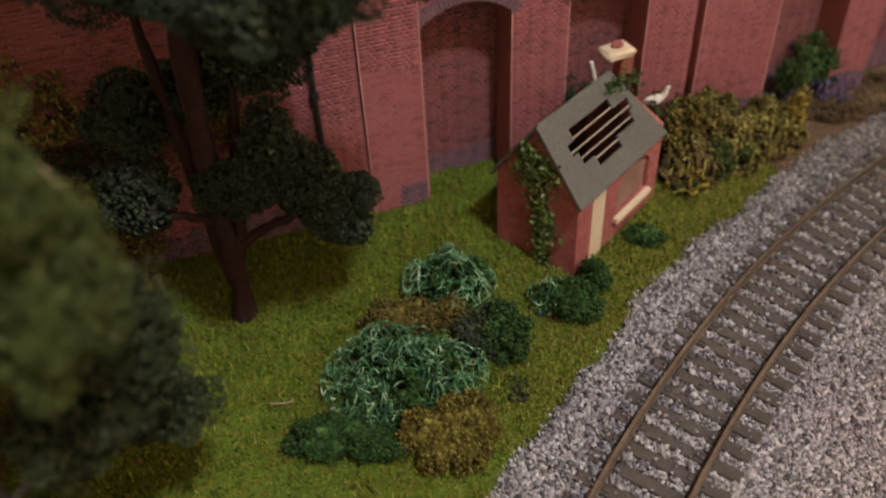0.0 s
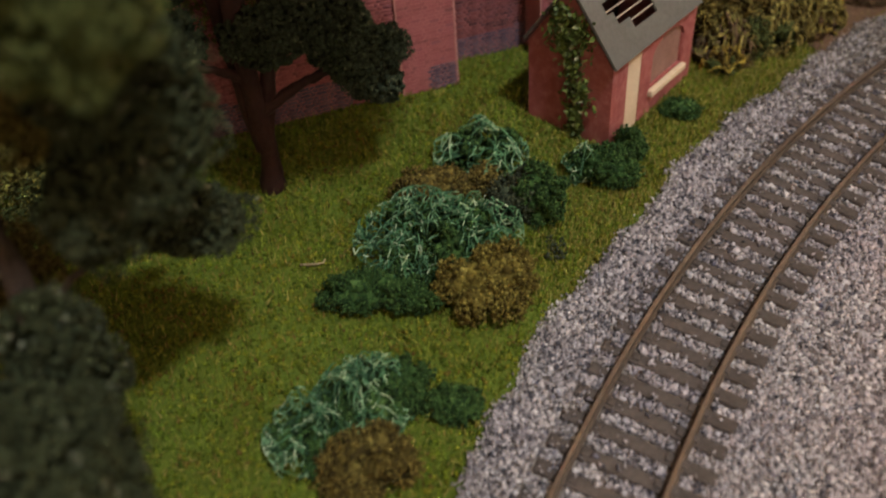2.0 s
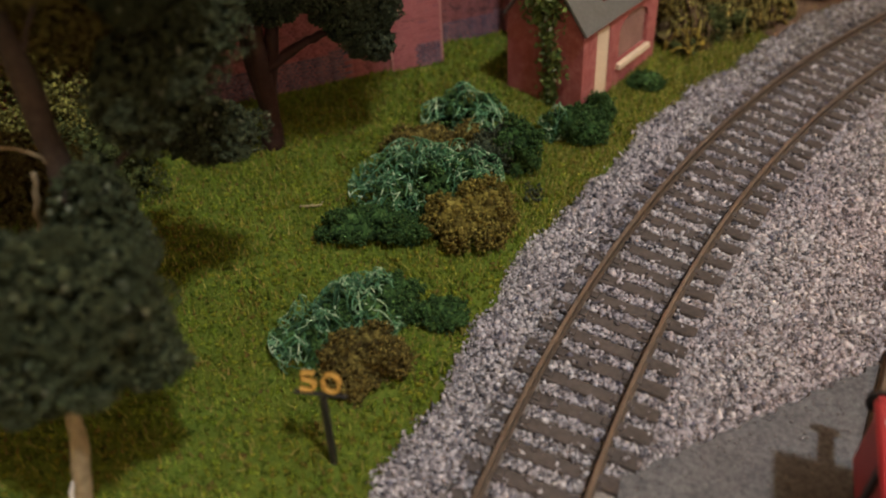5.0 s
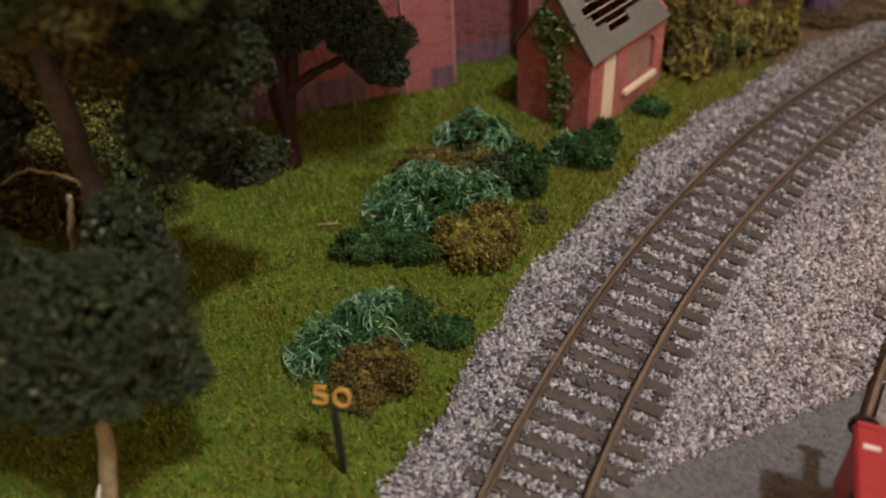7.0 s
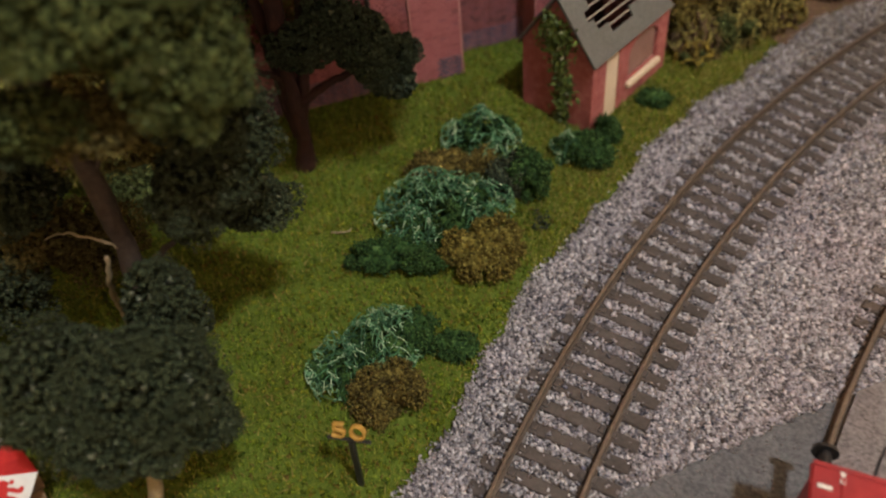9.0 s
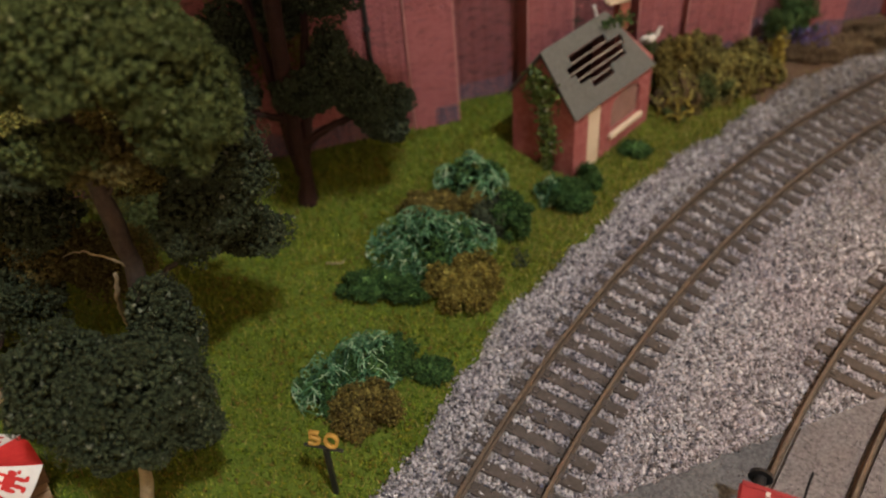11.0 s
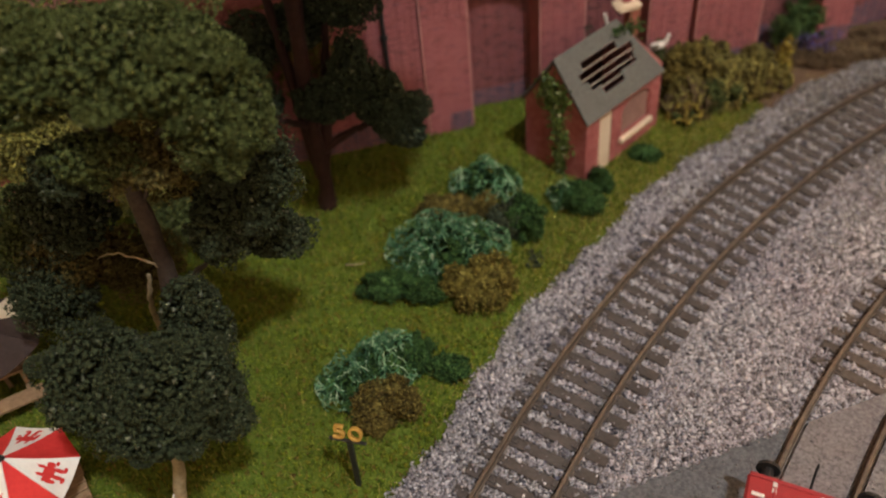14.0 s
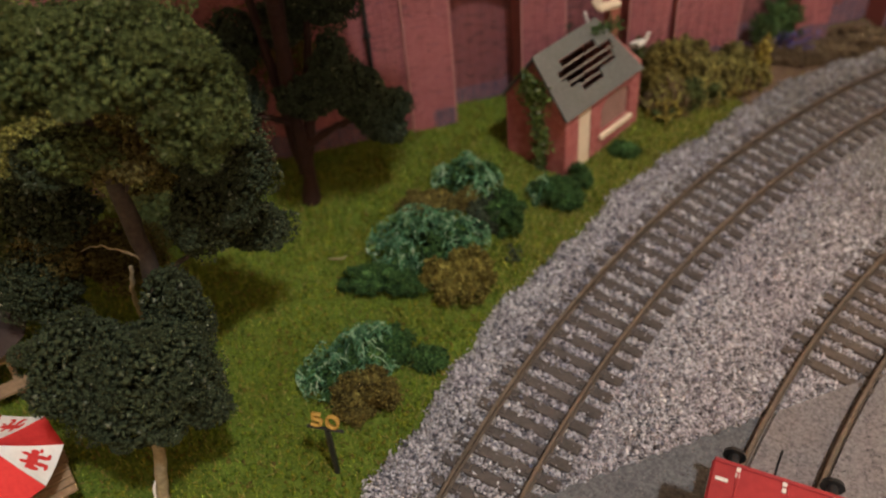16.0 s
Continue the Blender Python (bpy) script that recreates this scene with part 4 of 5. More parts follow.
def foam_bush(name, center, radii, n, mat, label, seed, size=(0.18, 0.44), lobes=30, core_too=True):
    """A tuft of clump foam: a dark rough core under thousands of fine crumbs, which hang together in a few clumps."""
    g = np.random.default_rng(seed + 500)
    x, y, _ = center
    z0 = ground_z(x, y)
    n = int(n * 2.7)
    c = np.array((0, 0, radii[2] * 0.62))
    root = tagged(empty(name, mm_pose(x, y, z0)), label, "bush", "foam bushes of the layout")
    knobs = dict(big=0.46, small=(0.15, 0.37), spread=0.62, limit=0.88)
    p = lump(c, radii, n, lobes, seed, 0.45, floor=-0.62, **knobs) + g.normal(scale=0.42, size=(n, 3))
    # hollows where the foam is torn
    hole = np.array([noise.noise((q[0] / 2.0 + seed, q[1] / 2.0, q[2] / 2.0)) for q in p])
    p = p[hole < 0.24]
    core = lump(c, [r * 0.62 for r in radii], max(n // 10, 80), lobes, seed, 0.5, -0.62, **knobs)
    if radii[2] > 2 and core_too:
        v, f = scatter(TETRA_V, TETRA_F, core, rng.uniform(0.9, 1.5, len(core)), 0.3)
        mesh_object("foam_core", v, f, mat, root)
    k = 3 + int(len(p) > 3000) * 2
    seeds = p[g.integers(0, len(p), k)]
    near = np.argmin(np.linalg.norm(p[:, None] - seeds[None], axis=2), axis=1)
    for i in range(k):
        q = p[near == i]
        if len(q):
            v, f = scatter(TETRA_V, TETRA_F, q, rng.uniform(*size, len(q)), 0.25)
            mesh_object("foam_clump", v, f, mat, root)
    return root


def lichen_bush(name, center, radii, strands, label, seed, tubes_mat=M_LICHEN, under=M_FOAM_GREEN, r0=0.205, under_n=2600, reach=1.0, cling=0.03, roots_mat=M_LICHEN_ROOT):
    """Reindeer moss: forking pale fingers that lie netted over a dark green pad."""
    g = np.random.default_rng(seed)
    x, y, _ = center
    z0 = ground_z(x, y)
    sets, tone = [], []
    rx, ry, rz = radii
    bumps = g.uniform(-1, 1, (7, 2)), g.uniform(-0.12, 0.34, 7)

    def skin(p):
        """Height of the pad's skin over a point, with a few humps."""
        u, w = (p[0] - x) / rx, (p[1] - y) / ry
        hump = sum(h * math.exp(-((u - a) ** 2 + (w - b) ** 2) / 0.06) for (a, b), h in zip(*bumps))
        rim = 1.0 + 0.22 * math.sin(3 * math.atan2(w, u) + seed) + 0.09 * math.sin(5 * math.atan2(w, u) + 2 * seed)
        d = math.hypot(u, w) / rim
        return z0 + rz * (max(1 - d ** 1.6, 0.04) ** 0.75 * 0.80 + hump)

    def settle(p):
        """Pulls a point in under the rim and towards the skin."""
        q = np.array(p)
        d = math.hypot((q[0] - x) / rx, (q[1] - y) / ry)
        if d > 1.16:
            q[:2] = (x, y) + (q[:2] - (x, y)) * 1.16 / d
        top = skin(q)
        q[2] = min(max(q[2] * (1 - cling) + top * cling, top - 2.2, z0 + 0.3), top + 3.0)
        return q

    for _ in range(strands):
        th, rad = g.uniform(0, 2 * np.pi), math.sqrt(g.uniform()) * 0.98
        base = np.array((x + rx * rad * math.cos(th), y + ry * rad * math.sin(th), 0.0))
        base[2] = skin(base) - g.uniform(0.3, 1.6)
        d = np.array((0.9 * rad * math.cos(th), 0.9 * rad * math.sin(th), 0.55)) + g.normal(size=3) * 0.55
        d /= np.linalg.norm(d)
        stack = [(base, d, g.uniform(1.4, 2.6) * reach, r0 * g.uniform(0.75, 1.25), 0)]
        while stack:
            p, d, ln, r, level = stack.pop()
            bend = g.normal(size=3) * 0.42
            d2 = d + bend
            d2 /= np.linalg.norm(d2)
            mid = settle(p + d * ln * 0.5)
            end = settle(mid + d2 * ln * 0.5 + (0, 0, 0.25 * level))
            sets.append(tube(smooth_path([p, mid + bend * 0.1, end], 4), np.linspace(r, r * 0.8, 4) * g.uniform(0.85, 1.15, 4), 4))
            # inner fingers mostly take the deep tone, tips the pale one
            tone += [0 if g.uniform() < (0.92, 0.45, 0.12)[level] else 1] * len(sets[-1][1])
            if level < 2 and len(sets) < strands * 7:
                for _ in range(2 if g.uniform() < 0.8 else 3):
                    nd = d2 + g.normal(size=3) * 0.72
                    nd[2] += 0.25
                    nd /= np.linalg.norm(nd)
                    stack.append((end, nd, ln * g.uniform(0.55, 0.85), r * 0.82, level + 1))
    v, f = joined(*sets)
    root = tagged(empty(name, mm_pose(x, y, z0)), label, "bush", "lichen bushes of the layout")
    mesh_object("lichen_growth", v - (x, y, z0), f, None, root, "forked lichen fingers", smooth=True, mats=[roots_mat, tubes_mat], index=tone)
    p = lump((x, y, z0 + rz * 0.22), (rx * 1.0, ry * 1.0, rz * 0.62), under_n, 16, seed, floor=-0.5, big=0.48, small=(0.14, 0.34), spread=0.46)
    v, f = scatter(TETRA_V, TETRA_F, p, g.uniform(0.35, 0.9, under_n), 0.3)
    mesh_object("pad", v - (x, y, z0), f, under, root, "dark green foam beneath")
    return root


foam_bush("green_foam_bush", (-11.5, 107.5, 0), (13.5, 5.0, 5.2), 2400, M_FOAM_GREEN, "low deep green foam bush in the grass", 11)
lichen_bush("lichen_bush", (-0.5, 123, 0), (16.0, 13.0, 13.0), 240, "pale mint lichen bush with forked fingers", 21, r0=0.22, reach=1.7)
foam_bush("green_foam_bush", (2.5, 116.5, 0), (6.2, 5, 8.6), 1100, M_FOAM_GREEN, "green foam tuft within the lichen", 10)
foam_bush("ochre_foam_bush", (9.9, 107.3, 0), (9.7, 7.8, 8.4), 3400, M_FOAM_BROWN, "golden brown foam bush beside the ballast", 12)
foam_bush("russet_foam_bush", (-1, 142, 0), (12, 4.0, 4.5), 1500, M_FOAM_RUST, "russet foam bush behind the lichen", 13)
foam_bush("russet_foam_bush", (10.5, 144, 0), (3.6, 2.8, 4.4), 500, M_FOAM_RUST, "small ochre foam bush between the lichens", 33)
lichen_bush("lichen_bush", (9.5, 153, 0), (10.0, 9.0, 11.5), 80, "pale mint lichen bush near the hut", 22, r0=0.25, reach=2.2, under_n=1300)
foam_bush("green_foam_bush", (22.6, 135, 0), (5.8, 8, 8.0), 1800, M_FOAM_GREEN, "upright green foam bush beside the ballast", 14)
foam_bush("dull_foam_bush", (16.5, 135, 0), (5.0, 7, 7.0), 1100, M_FOAM_DULL, "dull grey-green wispy bush", 15)
foam_bush("dull_foam_bush", (25, 121.5, 0), (3.4, 4.0, 1.3), 22, M_FOAM_DULL, "sparse dull tuft at the ballast's edge", 34, (0.25, 0.55))
foam_bush("green_foam_bush", (38.2, 145.5, 0), (7.8, 5.5, 5.8), 1600, M_FOAM_GREEN, "green foam bush at the hut's corner", 16)
lichen_bush("lichen_bush", (34.5, 148.5, 0), (5.0, 4.5, 8.0), 34, "small mint lichen tuft at the hut's corner", 23, under_n=300, reach=1.5)
foam_bush("green_foam_bush", (46.2, 155.5, 0), (3.4, 3.6, 5.2), 700, M_FOAM_GREEN, "small green foam bush beside the hut's door", 17)
foam_bush("green_foam_bush", (61.5, 171, 0), (5.2, 2.8, 2.6), 800, M_FOAM_GREEN, "low green foam bush under the hut's window", 18)
lichen_bush("lichen_bush", (-13.5, 81.0, 0), (8.0, 9.0, 11.5), 130, "pale mint lichen bush near the speed sign", 24, r0=0.20, reach=1.7)
lichen_bush("lichen_bush", (-21.5, 73.5, 0), (8.0, 7.4, 8.4), 105, "teal lichen bush in the grass", 27, r0=0.195, reach=1.6)
foam_bush("green_foam_bush", (-16.5, 75, 0), (4.2, 3.6, 5.0), 700, M_FOAM_GREEN, "green foam tuft in the lichen", 19)
foam_bush("green_foam_bush", (-6, 84, 0), (4.8, 5.0, 4.8), 1100, M_FOAM_GREEN, "green foam tuft beside the lichen", 20)
foam_bush("ochre_foam_bush", (-11.6, 66.8, 0), (7.8, 6.6, 6.6), 2200, M_FOAM_RUST, "brown foam bush behind the speed sign", 25)
foam_bush("ochre_foam_bush", (-14.6, 63.5, 0), (5.2, 4.2, 4.0), 1000, M_FOAM_RUST, "low brown foam tuft beside the speed sign", 28)
foam_bush("green_foam_bush", (2.6, 80.8, 0), (5.0, 3.4, 3.4), 1100, M_FOAM_GREEN, "small green foam bush at the ballast's edge", 26)
for k, (x, y, rx, ry, rz, n, label) in enumerate((
        (79, 199, 8.5, 7, 14, 160, "brown and ochre lichen bush behind the hut"), (94, 206, 10, 7, 15, 190, "olive lichen bush below the brick wall"),
        (106, 212.5, 8.5, 7, 13, 150, "olive lichen bush below the brick wall"), (113, 216, 5, 5, 8.5, 60, "olive lichen bush at the track's edge"))):
    lichen_bush("olive_lichen_bush", (x, y, 0), (rx, ry, rz), n, label, 40 + k, M_LICHEN_OLIVE, M_SCRUB if k % 2 == 0 else M_LEAF, 0.52, 2600, 0.9, 0.0, M_SCRUB if k == 0 else M_FOAM_RUST)
lichen_bush("yellow_lichen_bush", (77.0, 192.0, 0), (5.0, 3.6, 8.0), 26, "small bright yellow lichen bush by the hut", 46, M_FOAM_YELLOW, M_LEAF, 0.46, 300, 1.1, 0.0, M_FOAM_RUST)
foam_bush("russet_foam_bush", (76, 205, 0), (9, 6, 14.5), 2200, M_FOAM_RUST, "tall russet bush between the hut and the wall", 57, (0.3, 0.75))
foam_bush("olive_foam_bush", (89, 211, 0), (9.5, 6, 13.5), 2200, M_LICHEN_OLIVE, "tall olive bush against the brick wall", 58, (0.3, 0.8))
foam_bush("olive_foam_bush", (104, 216, 0), (7, 5, 9.5), 1300, M_LICHEN_OLIVE, "olive bush against the brick wall", 59, (0.3, 0.75))
foam_bush("dark_green_bush", (87, 199, 0), (5, 3.5, 7), 420, M_LEAF, "low dark bush before the olive lichen", 56)
foam_bush("yellow_foam_bush", (116, 221, 0), (3.5, 3.2, 10), 250, M_FOAM_YELLOW, "thin bright yellow tuft by the track", 47)
foam_bush("dark_green_bush", (45, 205, 0), (6, 4, 19.5), 900, M_LEAF_COOL, "dark wispy bush between the hut and the wall", 49)
foam_bush("dark_green_bush", (68, 205, 0), (6.5, 5.5, 14.3), 1100, M_LEAF, "dark bush behind the hut", 48)
foam_bush("brown_scrub", (128, 231, 0), (14, 6, 2.0), 2200, M_SCRUB, "low brown scrub beside the ballast", 54)
foam_bush("brown_scrub", (143, 238, 0), (18, 7, 2.2), 2600, M_SCRUB, "low brown scrub beside the ballast", 50)
foam_bush("brown_scrub", (165, 246, 0), (20, 7, 2.4), 2600, M_SCRUB, "low brown scrub beside the ballast", 51)
foam_bush("dark_ivy_bush", (124, 240, 0), (9.5, 5.5, 14), 1900, M_IVY_DARK, "dark green bush against the brick wall", 52)
foam_bush("purple_flower_bush", (127.5, 237.0, 0), (15, 6, 6.5), 200, M_PURPLE, "blue-purple flowers at the wall's foot", 53, core_too=False)


def ivy():
    """Ivy up the hut's near gable: a stem and leaves in uneven bunches."""
    root = tagged(empty("ivy", HUT), "bright green ivy climbing the hut's end wall", "ivy")
    line = smooth_path([(-0.6, 9.0, 0), (-0.7, 10.0, 7), (-0.7, 8.4, 13), (-0.7, 10.5, 19), (-0.7, 13.0, 27), (-0.7, 13.6, 33)], 26, 0.15)
    v, f = tube(line, np.linspace(0.45, 0.2, len(line)), 5)
    mesh_object("stem", v, f, M_BARK, root)
    at = []
    for y, z, w, h, n in ((9.5, 2, 3.0, 3, 110), (9.3, 8, 2.6, 3.5, 120), (8.6, 14, 3.6, 3.4, 170), (10.5, 20, 3.0, 3.4, 120), (12.5, 27, 5.0, 4.8, 300), (9.5, 30, 4.2, 3.2, 130), (14.5, 33, 3.0, 3.4, 110)):
        p = rng.normal(size=(n, 2)) * (w * 0.5, h * 0.5) + (y, z)
        at.append(np.stack([-rng.uniform(0.3, 1.9, n), p[:, 0], p[:, 1]], 1))
    at = np.concatenate(at)
    v, f = scatter(LEAF_V, LEAF_F, at, rng.uniform(0.5, 1.3, len(at)), 0.08)
    mesh_object("leaves", v, f, M_IVY, root, "small glossy leaves")
    # leaves over the far end of the ridge
    at = np.concatenate([rng.normal(size=(90, 3)) * (2.0, 1.0, 0.5) + (29.0, 9.6, RIDGE - 2.0), rng.normal(size=(110, 3)) * (1.6, 1.6, 1.4) + (37.0, 9.5, RIDGE - 4.2)])
    v, f = scatter(LEAF_V, LEAF_F, at, rng.uniform(0.4, 1.0, len(at)), 0.08)
    mesh_object("roof_leaves", v, f, M_IVY_DARK, root, "dull green leaves on the roof")


ivy()


def leafy(center, radii, n, seed, size=(0.24, 0.58), lobes=20, fill=0.75):
    n = int(n * 2.7)
    p = lump(center, radii, n, lobes, seed, fill, big=0.52, small=(0.16, 0.42), spread=0.60, limit=0.90)
    g = np.random.default_rng(seed + 1)
    a = scatter(LEAF_V, LEAF_F, p, g.uniform(*size, n), 0.12)
    q = g.normal(size=(n // 4, 3)) * 0.42
    q = np.asarray(center) + q * np.minimum(1, 0.86 / np.linalg.norm(q, axis=1))[:, None] * radii
    b = scatter(TETRA_V, TETRA_F, q, g.uniform(0.35, 0.78, len(q)), 0.25)
    return a, b


def tree(name, trunks, clumps, bark, label, leaf_label=""):
    """trunks: (points, first and last radius); clumps: (centre, radii, leaves, material, and where it differs the leaf size)."""
    x, y, z = trunks[0][0][0]
    root = tagged(empty(name, mm_pose(x, y, z)), label, "tree", "trees of the layout")
    for i, (points, r0, r1, *own) in enumerate(trunks):
        line = smooth_path(points, 18, 0.18)
        u = np.linspace(0, 1, len(line))
        radii = (r0 + (r1 - r0) * u) * (1 + 0.10 * np.sin(u * 23 + i)) + (1.3 * np.exp(-u * 16) if i == 0 else 0)
        v, f = tube(line, radii, 9 if r0 > 1 else 6)
        mesh_object("trunk" if i == 0 else "branch", v - (x, y, z), f, own[0] if own else bark, root, smooth=True)
    by = {}
    for k, (c, r, n, mat, *leaf) in enumerate(clumps):
        by.setdefault(mat.name, (mat, []))[1].extend(leafy(c, r, n, 100 + k * 7 + int(abs(x) * 3), *leaf))
    for mat, sets in by.values():
        v, f = joined(*sets)
        mesh_object("crown", v - (x, y, z), f, mat, root, leaf_label)
    return root


# the near tree with its upright trunk
tree("broadleaf_tree", [
    ([(-59, 73, -1), (-58.3, 72.5, 22), (-57.6, 72, 50), (-57.5, 71, 72), (-59, 70, 98)], 3.0, 1.2),
    ([(-57.5, 71.5, 46), (-61, 70.5, 49.5), (-68, 73, 49), (-76, 77, 43)], 0.34, 0.18, M_BARK_PALE),
    ([(-75, 87, -1), (-69.5, 79, 20), (-64, 71.5, 35), (-60.5, 69.5, 46)], 0.85, 0.5, M_BARK_PALE),
    ([(-57, 72, 38), (-47, 80, 44), (-38, 88, 38)], 0.7, 0.4),
    ([(-57, 71, 70), (-65, 74, 84), (-74, 76, 92)], 0.6, 0.3),
    ([(-56.5, 70.5, 74), (-45, 70, 86), (-35, 70, 96)], 0.6, 0.3),
    ([(-57, 71, 64), (-51, 74, 76), (-46, 78, 88)], 0.5, 0.3),
    ([(-40, 74, 70), (-32, 72, 82), (-29.5, 74, 90), (-31, 75.5, 97), (-35, 76, 102)], 0.42, 0.3, M_BARK_PALE),
], [
    ((-45, 66, 102), (19, 15, 9), 4600, M_LEAF), ((-62, 68, 100), (15, 13, 9), 2800, M_LEAF), ((-33, 66, 92), (9, 11, 13), 3000, M_LEAF), ((-70, 66, 97), (15, 12, 8), 3200, M_LEAF),
] + [
    # clumps under the crown take duller leaves: its shade sits in their colour
    ((-38, 76, 77), (12, 10, 9), 2000, M_LEAF_DULL), ((-43, 71, 57), (6, 6, 8), 900, M_LEAF_DULL), ((-58, 82, 68), (14, 8, 11), 1300, M_LEAF_GOLD_SHADE), ((-90, 76, 32), (12, 9, 11), 1700, M_LEAF_DULL), ((-65, 95, 64), (4.5, 3, 4.5), 260, M_LEAF_GOLD), ((-54, 95, 52), (4.5, 3, 4), 240, M_LEAF_GOLD), ((-48.6, 100, 44), (3.5, 2.5, 2), 130, M_LEAF_GOLD), ((-42, 88, 43), (9, 6, 5), 1300, M_LEAF_DULL), ((-38, 89, 41), (9.5, 7.5, 6), 2000, M_LEAF_DULL), ((-46, 86, 46), (8, 6, 5), 900, M_LEAF_DULL),
    ((-40, 74, 60), (9, 8, 9), 1300, M_LEAF_DULL), ((-49, 61, 40), (7.5, 7, 15), 2000, M_LEAF_DULL), ((-80, 80, 55), (12, 10, 11), 1700, M_LEAF_DULL), ((-86, 84, 38), (12, 10, 9), 1500, M_LEAF_SHADED), ((-103, 93, 36), (16, 14, 14), 3600, M_LEAF), ((-76, 90, 30), (12, 10, 10), 1500, M_LEAF_SHADED),
    ((-35, 80, 66), (9, 8, 9), 1500, M_LEAF_DULL), ((-50, 64, 81), (9, 6, 5), 700, M_LEAF_SHADED), ((-57, 62, 84), (9, 6, 5), 800, M_LEAF), ((-64, 64, 80), (8, 6, 6), 700, M_LEAF_DULL), ((-46, 84, 62), (9, 7, 8), 900, M_LEAF_GOLD_SHADE),
    # small gold clumps, here and above: colour for lit leaves behind, on camera rays
    ((-63, 92, 60), (5, 4, 6), 300, M_LEAF_GOLD), ((-44, 85, 75), (4, 3, 5), 220, M_LEAF_GOLD), ((-44, 88, 51), (4.5, 4, 3.5), 160, M_LEAF_GOLD),
], M_BARK, "tall dark green model tree with a stout trunk", "")
# the thin pale tree in front of it
tree("slender_tree", [
    ([(-54, 32.5, -1), (-52, 35.8, 13), (-50, 38.5, 27), (-49.5, 41, 35), (-49, 43, 42)], 1.55, 0.8),
    # a white strip along the trunk's left side, no real branch
    ([(-56.3, 31.6, -0.8), (-55.5, 32.6, 4), (-54.3, 34.2, 9), (-53.4, 35.6, 13)], 0.55, 0.3, M_WHITE),
    ([(-49, 40, 30), (-42, 43, 36), (-38, 45, 37)], 0.6, 0.3, M_BARK),
    ([(-49, 41, 36), (-58, 43, 40), (-66, 45, 38)], 0.6, 0.3, M_BARK),
], [
    ((-47, 43, 45), (13, 11, 10), 3600, M_LEAF_DULL, (0.18, 0.44)), ((-61, 44, 45), (14, 10, 10), 3600, M_LEAF_DULL, (0.18, 0.44)), ((-43, 46, 35), (8, 8, 8), 1900, M_LEAF_DULL, (0.18, 0.44)),
    ((-55, 46, 35), (12, 8, 6.5), 2200, M_LEAF_DULL, (0.18, 0.44)), ((-67, 48, 38), (8, 7, 8), 1400, M_LEAF_DULL, (0.18, 0.44)), ((-51, 36.5, 37.5), (13, 7.5, 6.5), 2900, M_LEAF_DULL, (0.18, 0.44)), ((-39, 42, 33), (6, 5, 4), 800, M_LEAF_DULL, (0.18, 0.44)), ((-64, 38, 42), (9, 6, 5), 1300, M_LEAF_DULL, (0.18, 0.44)),
], M_BARK_PALE, "slender model tree with a pale trunk", "")
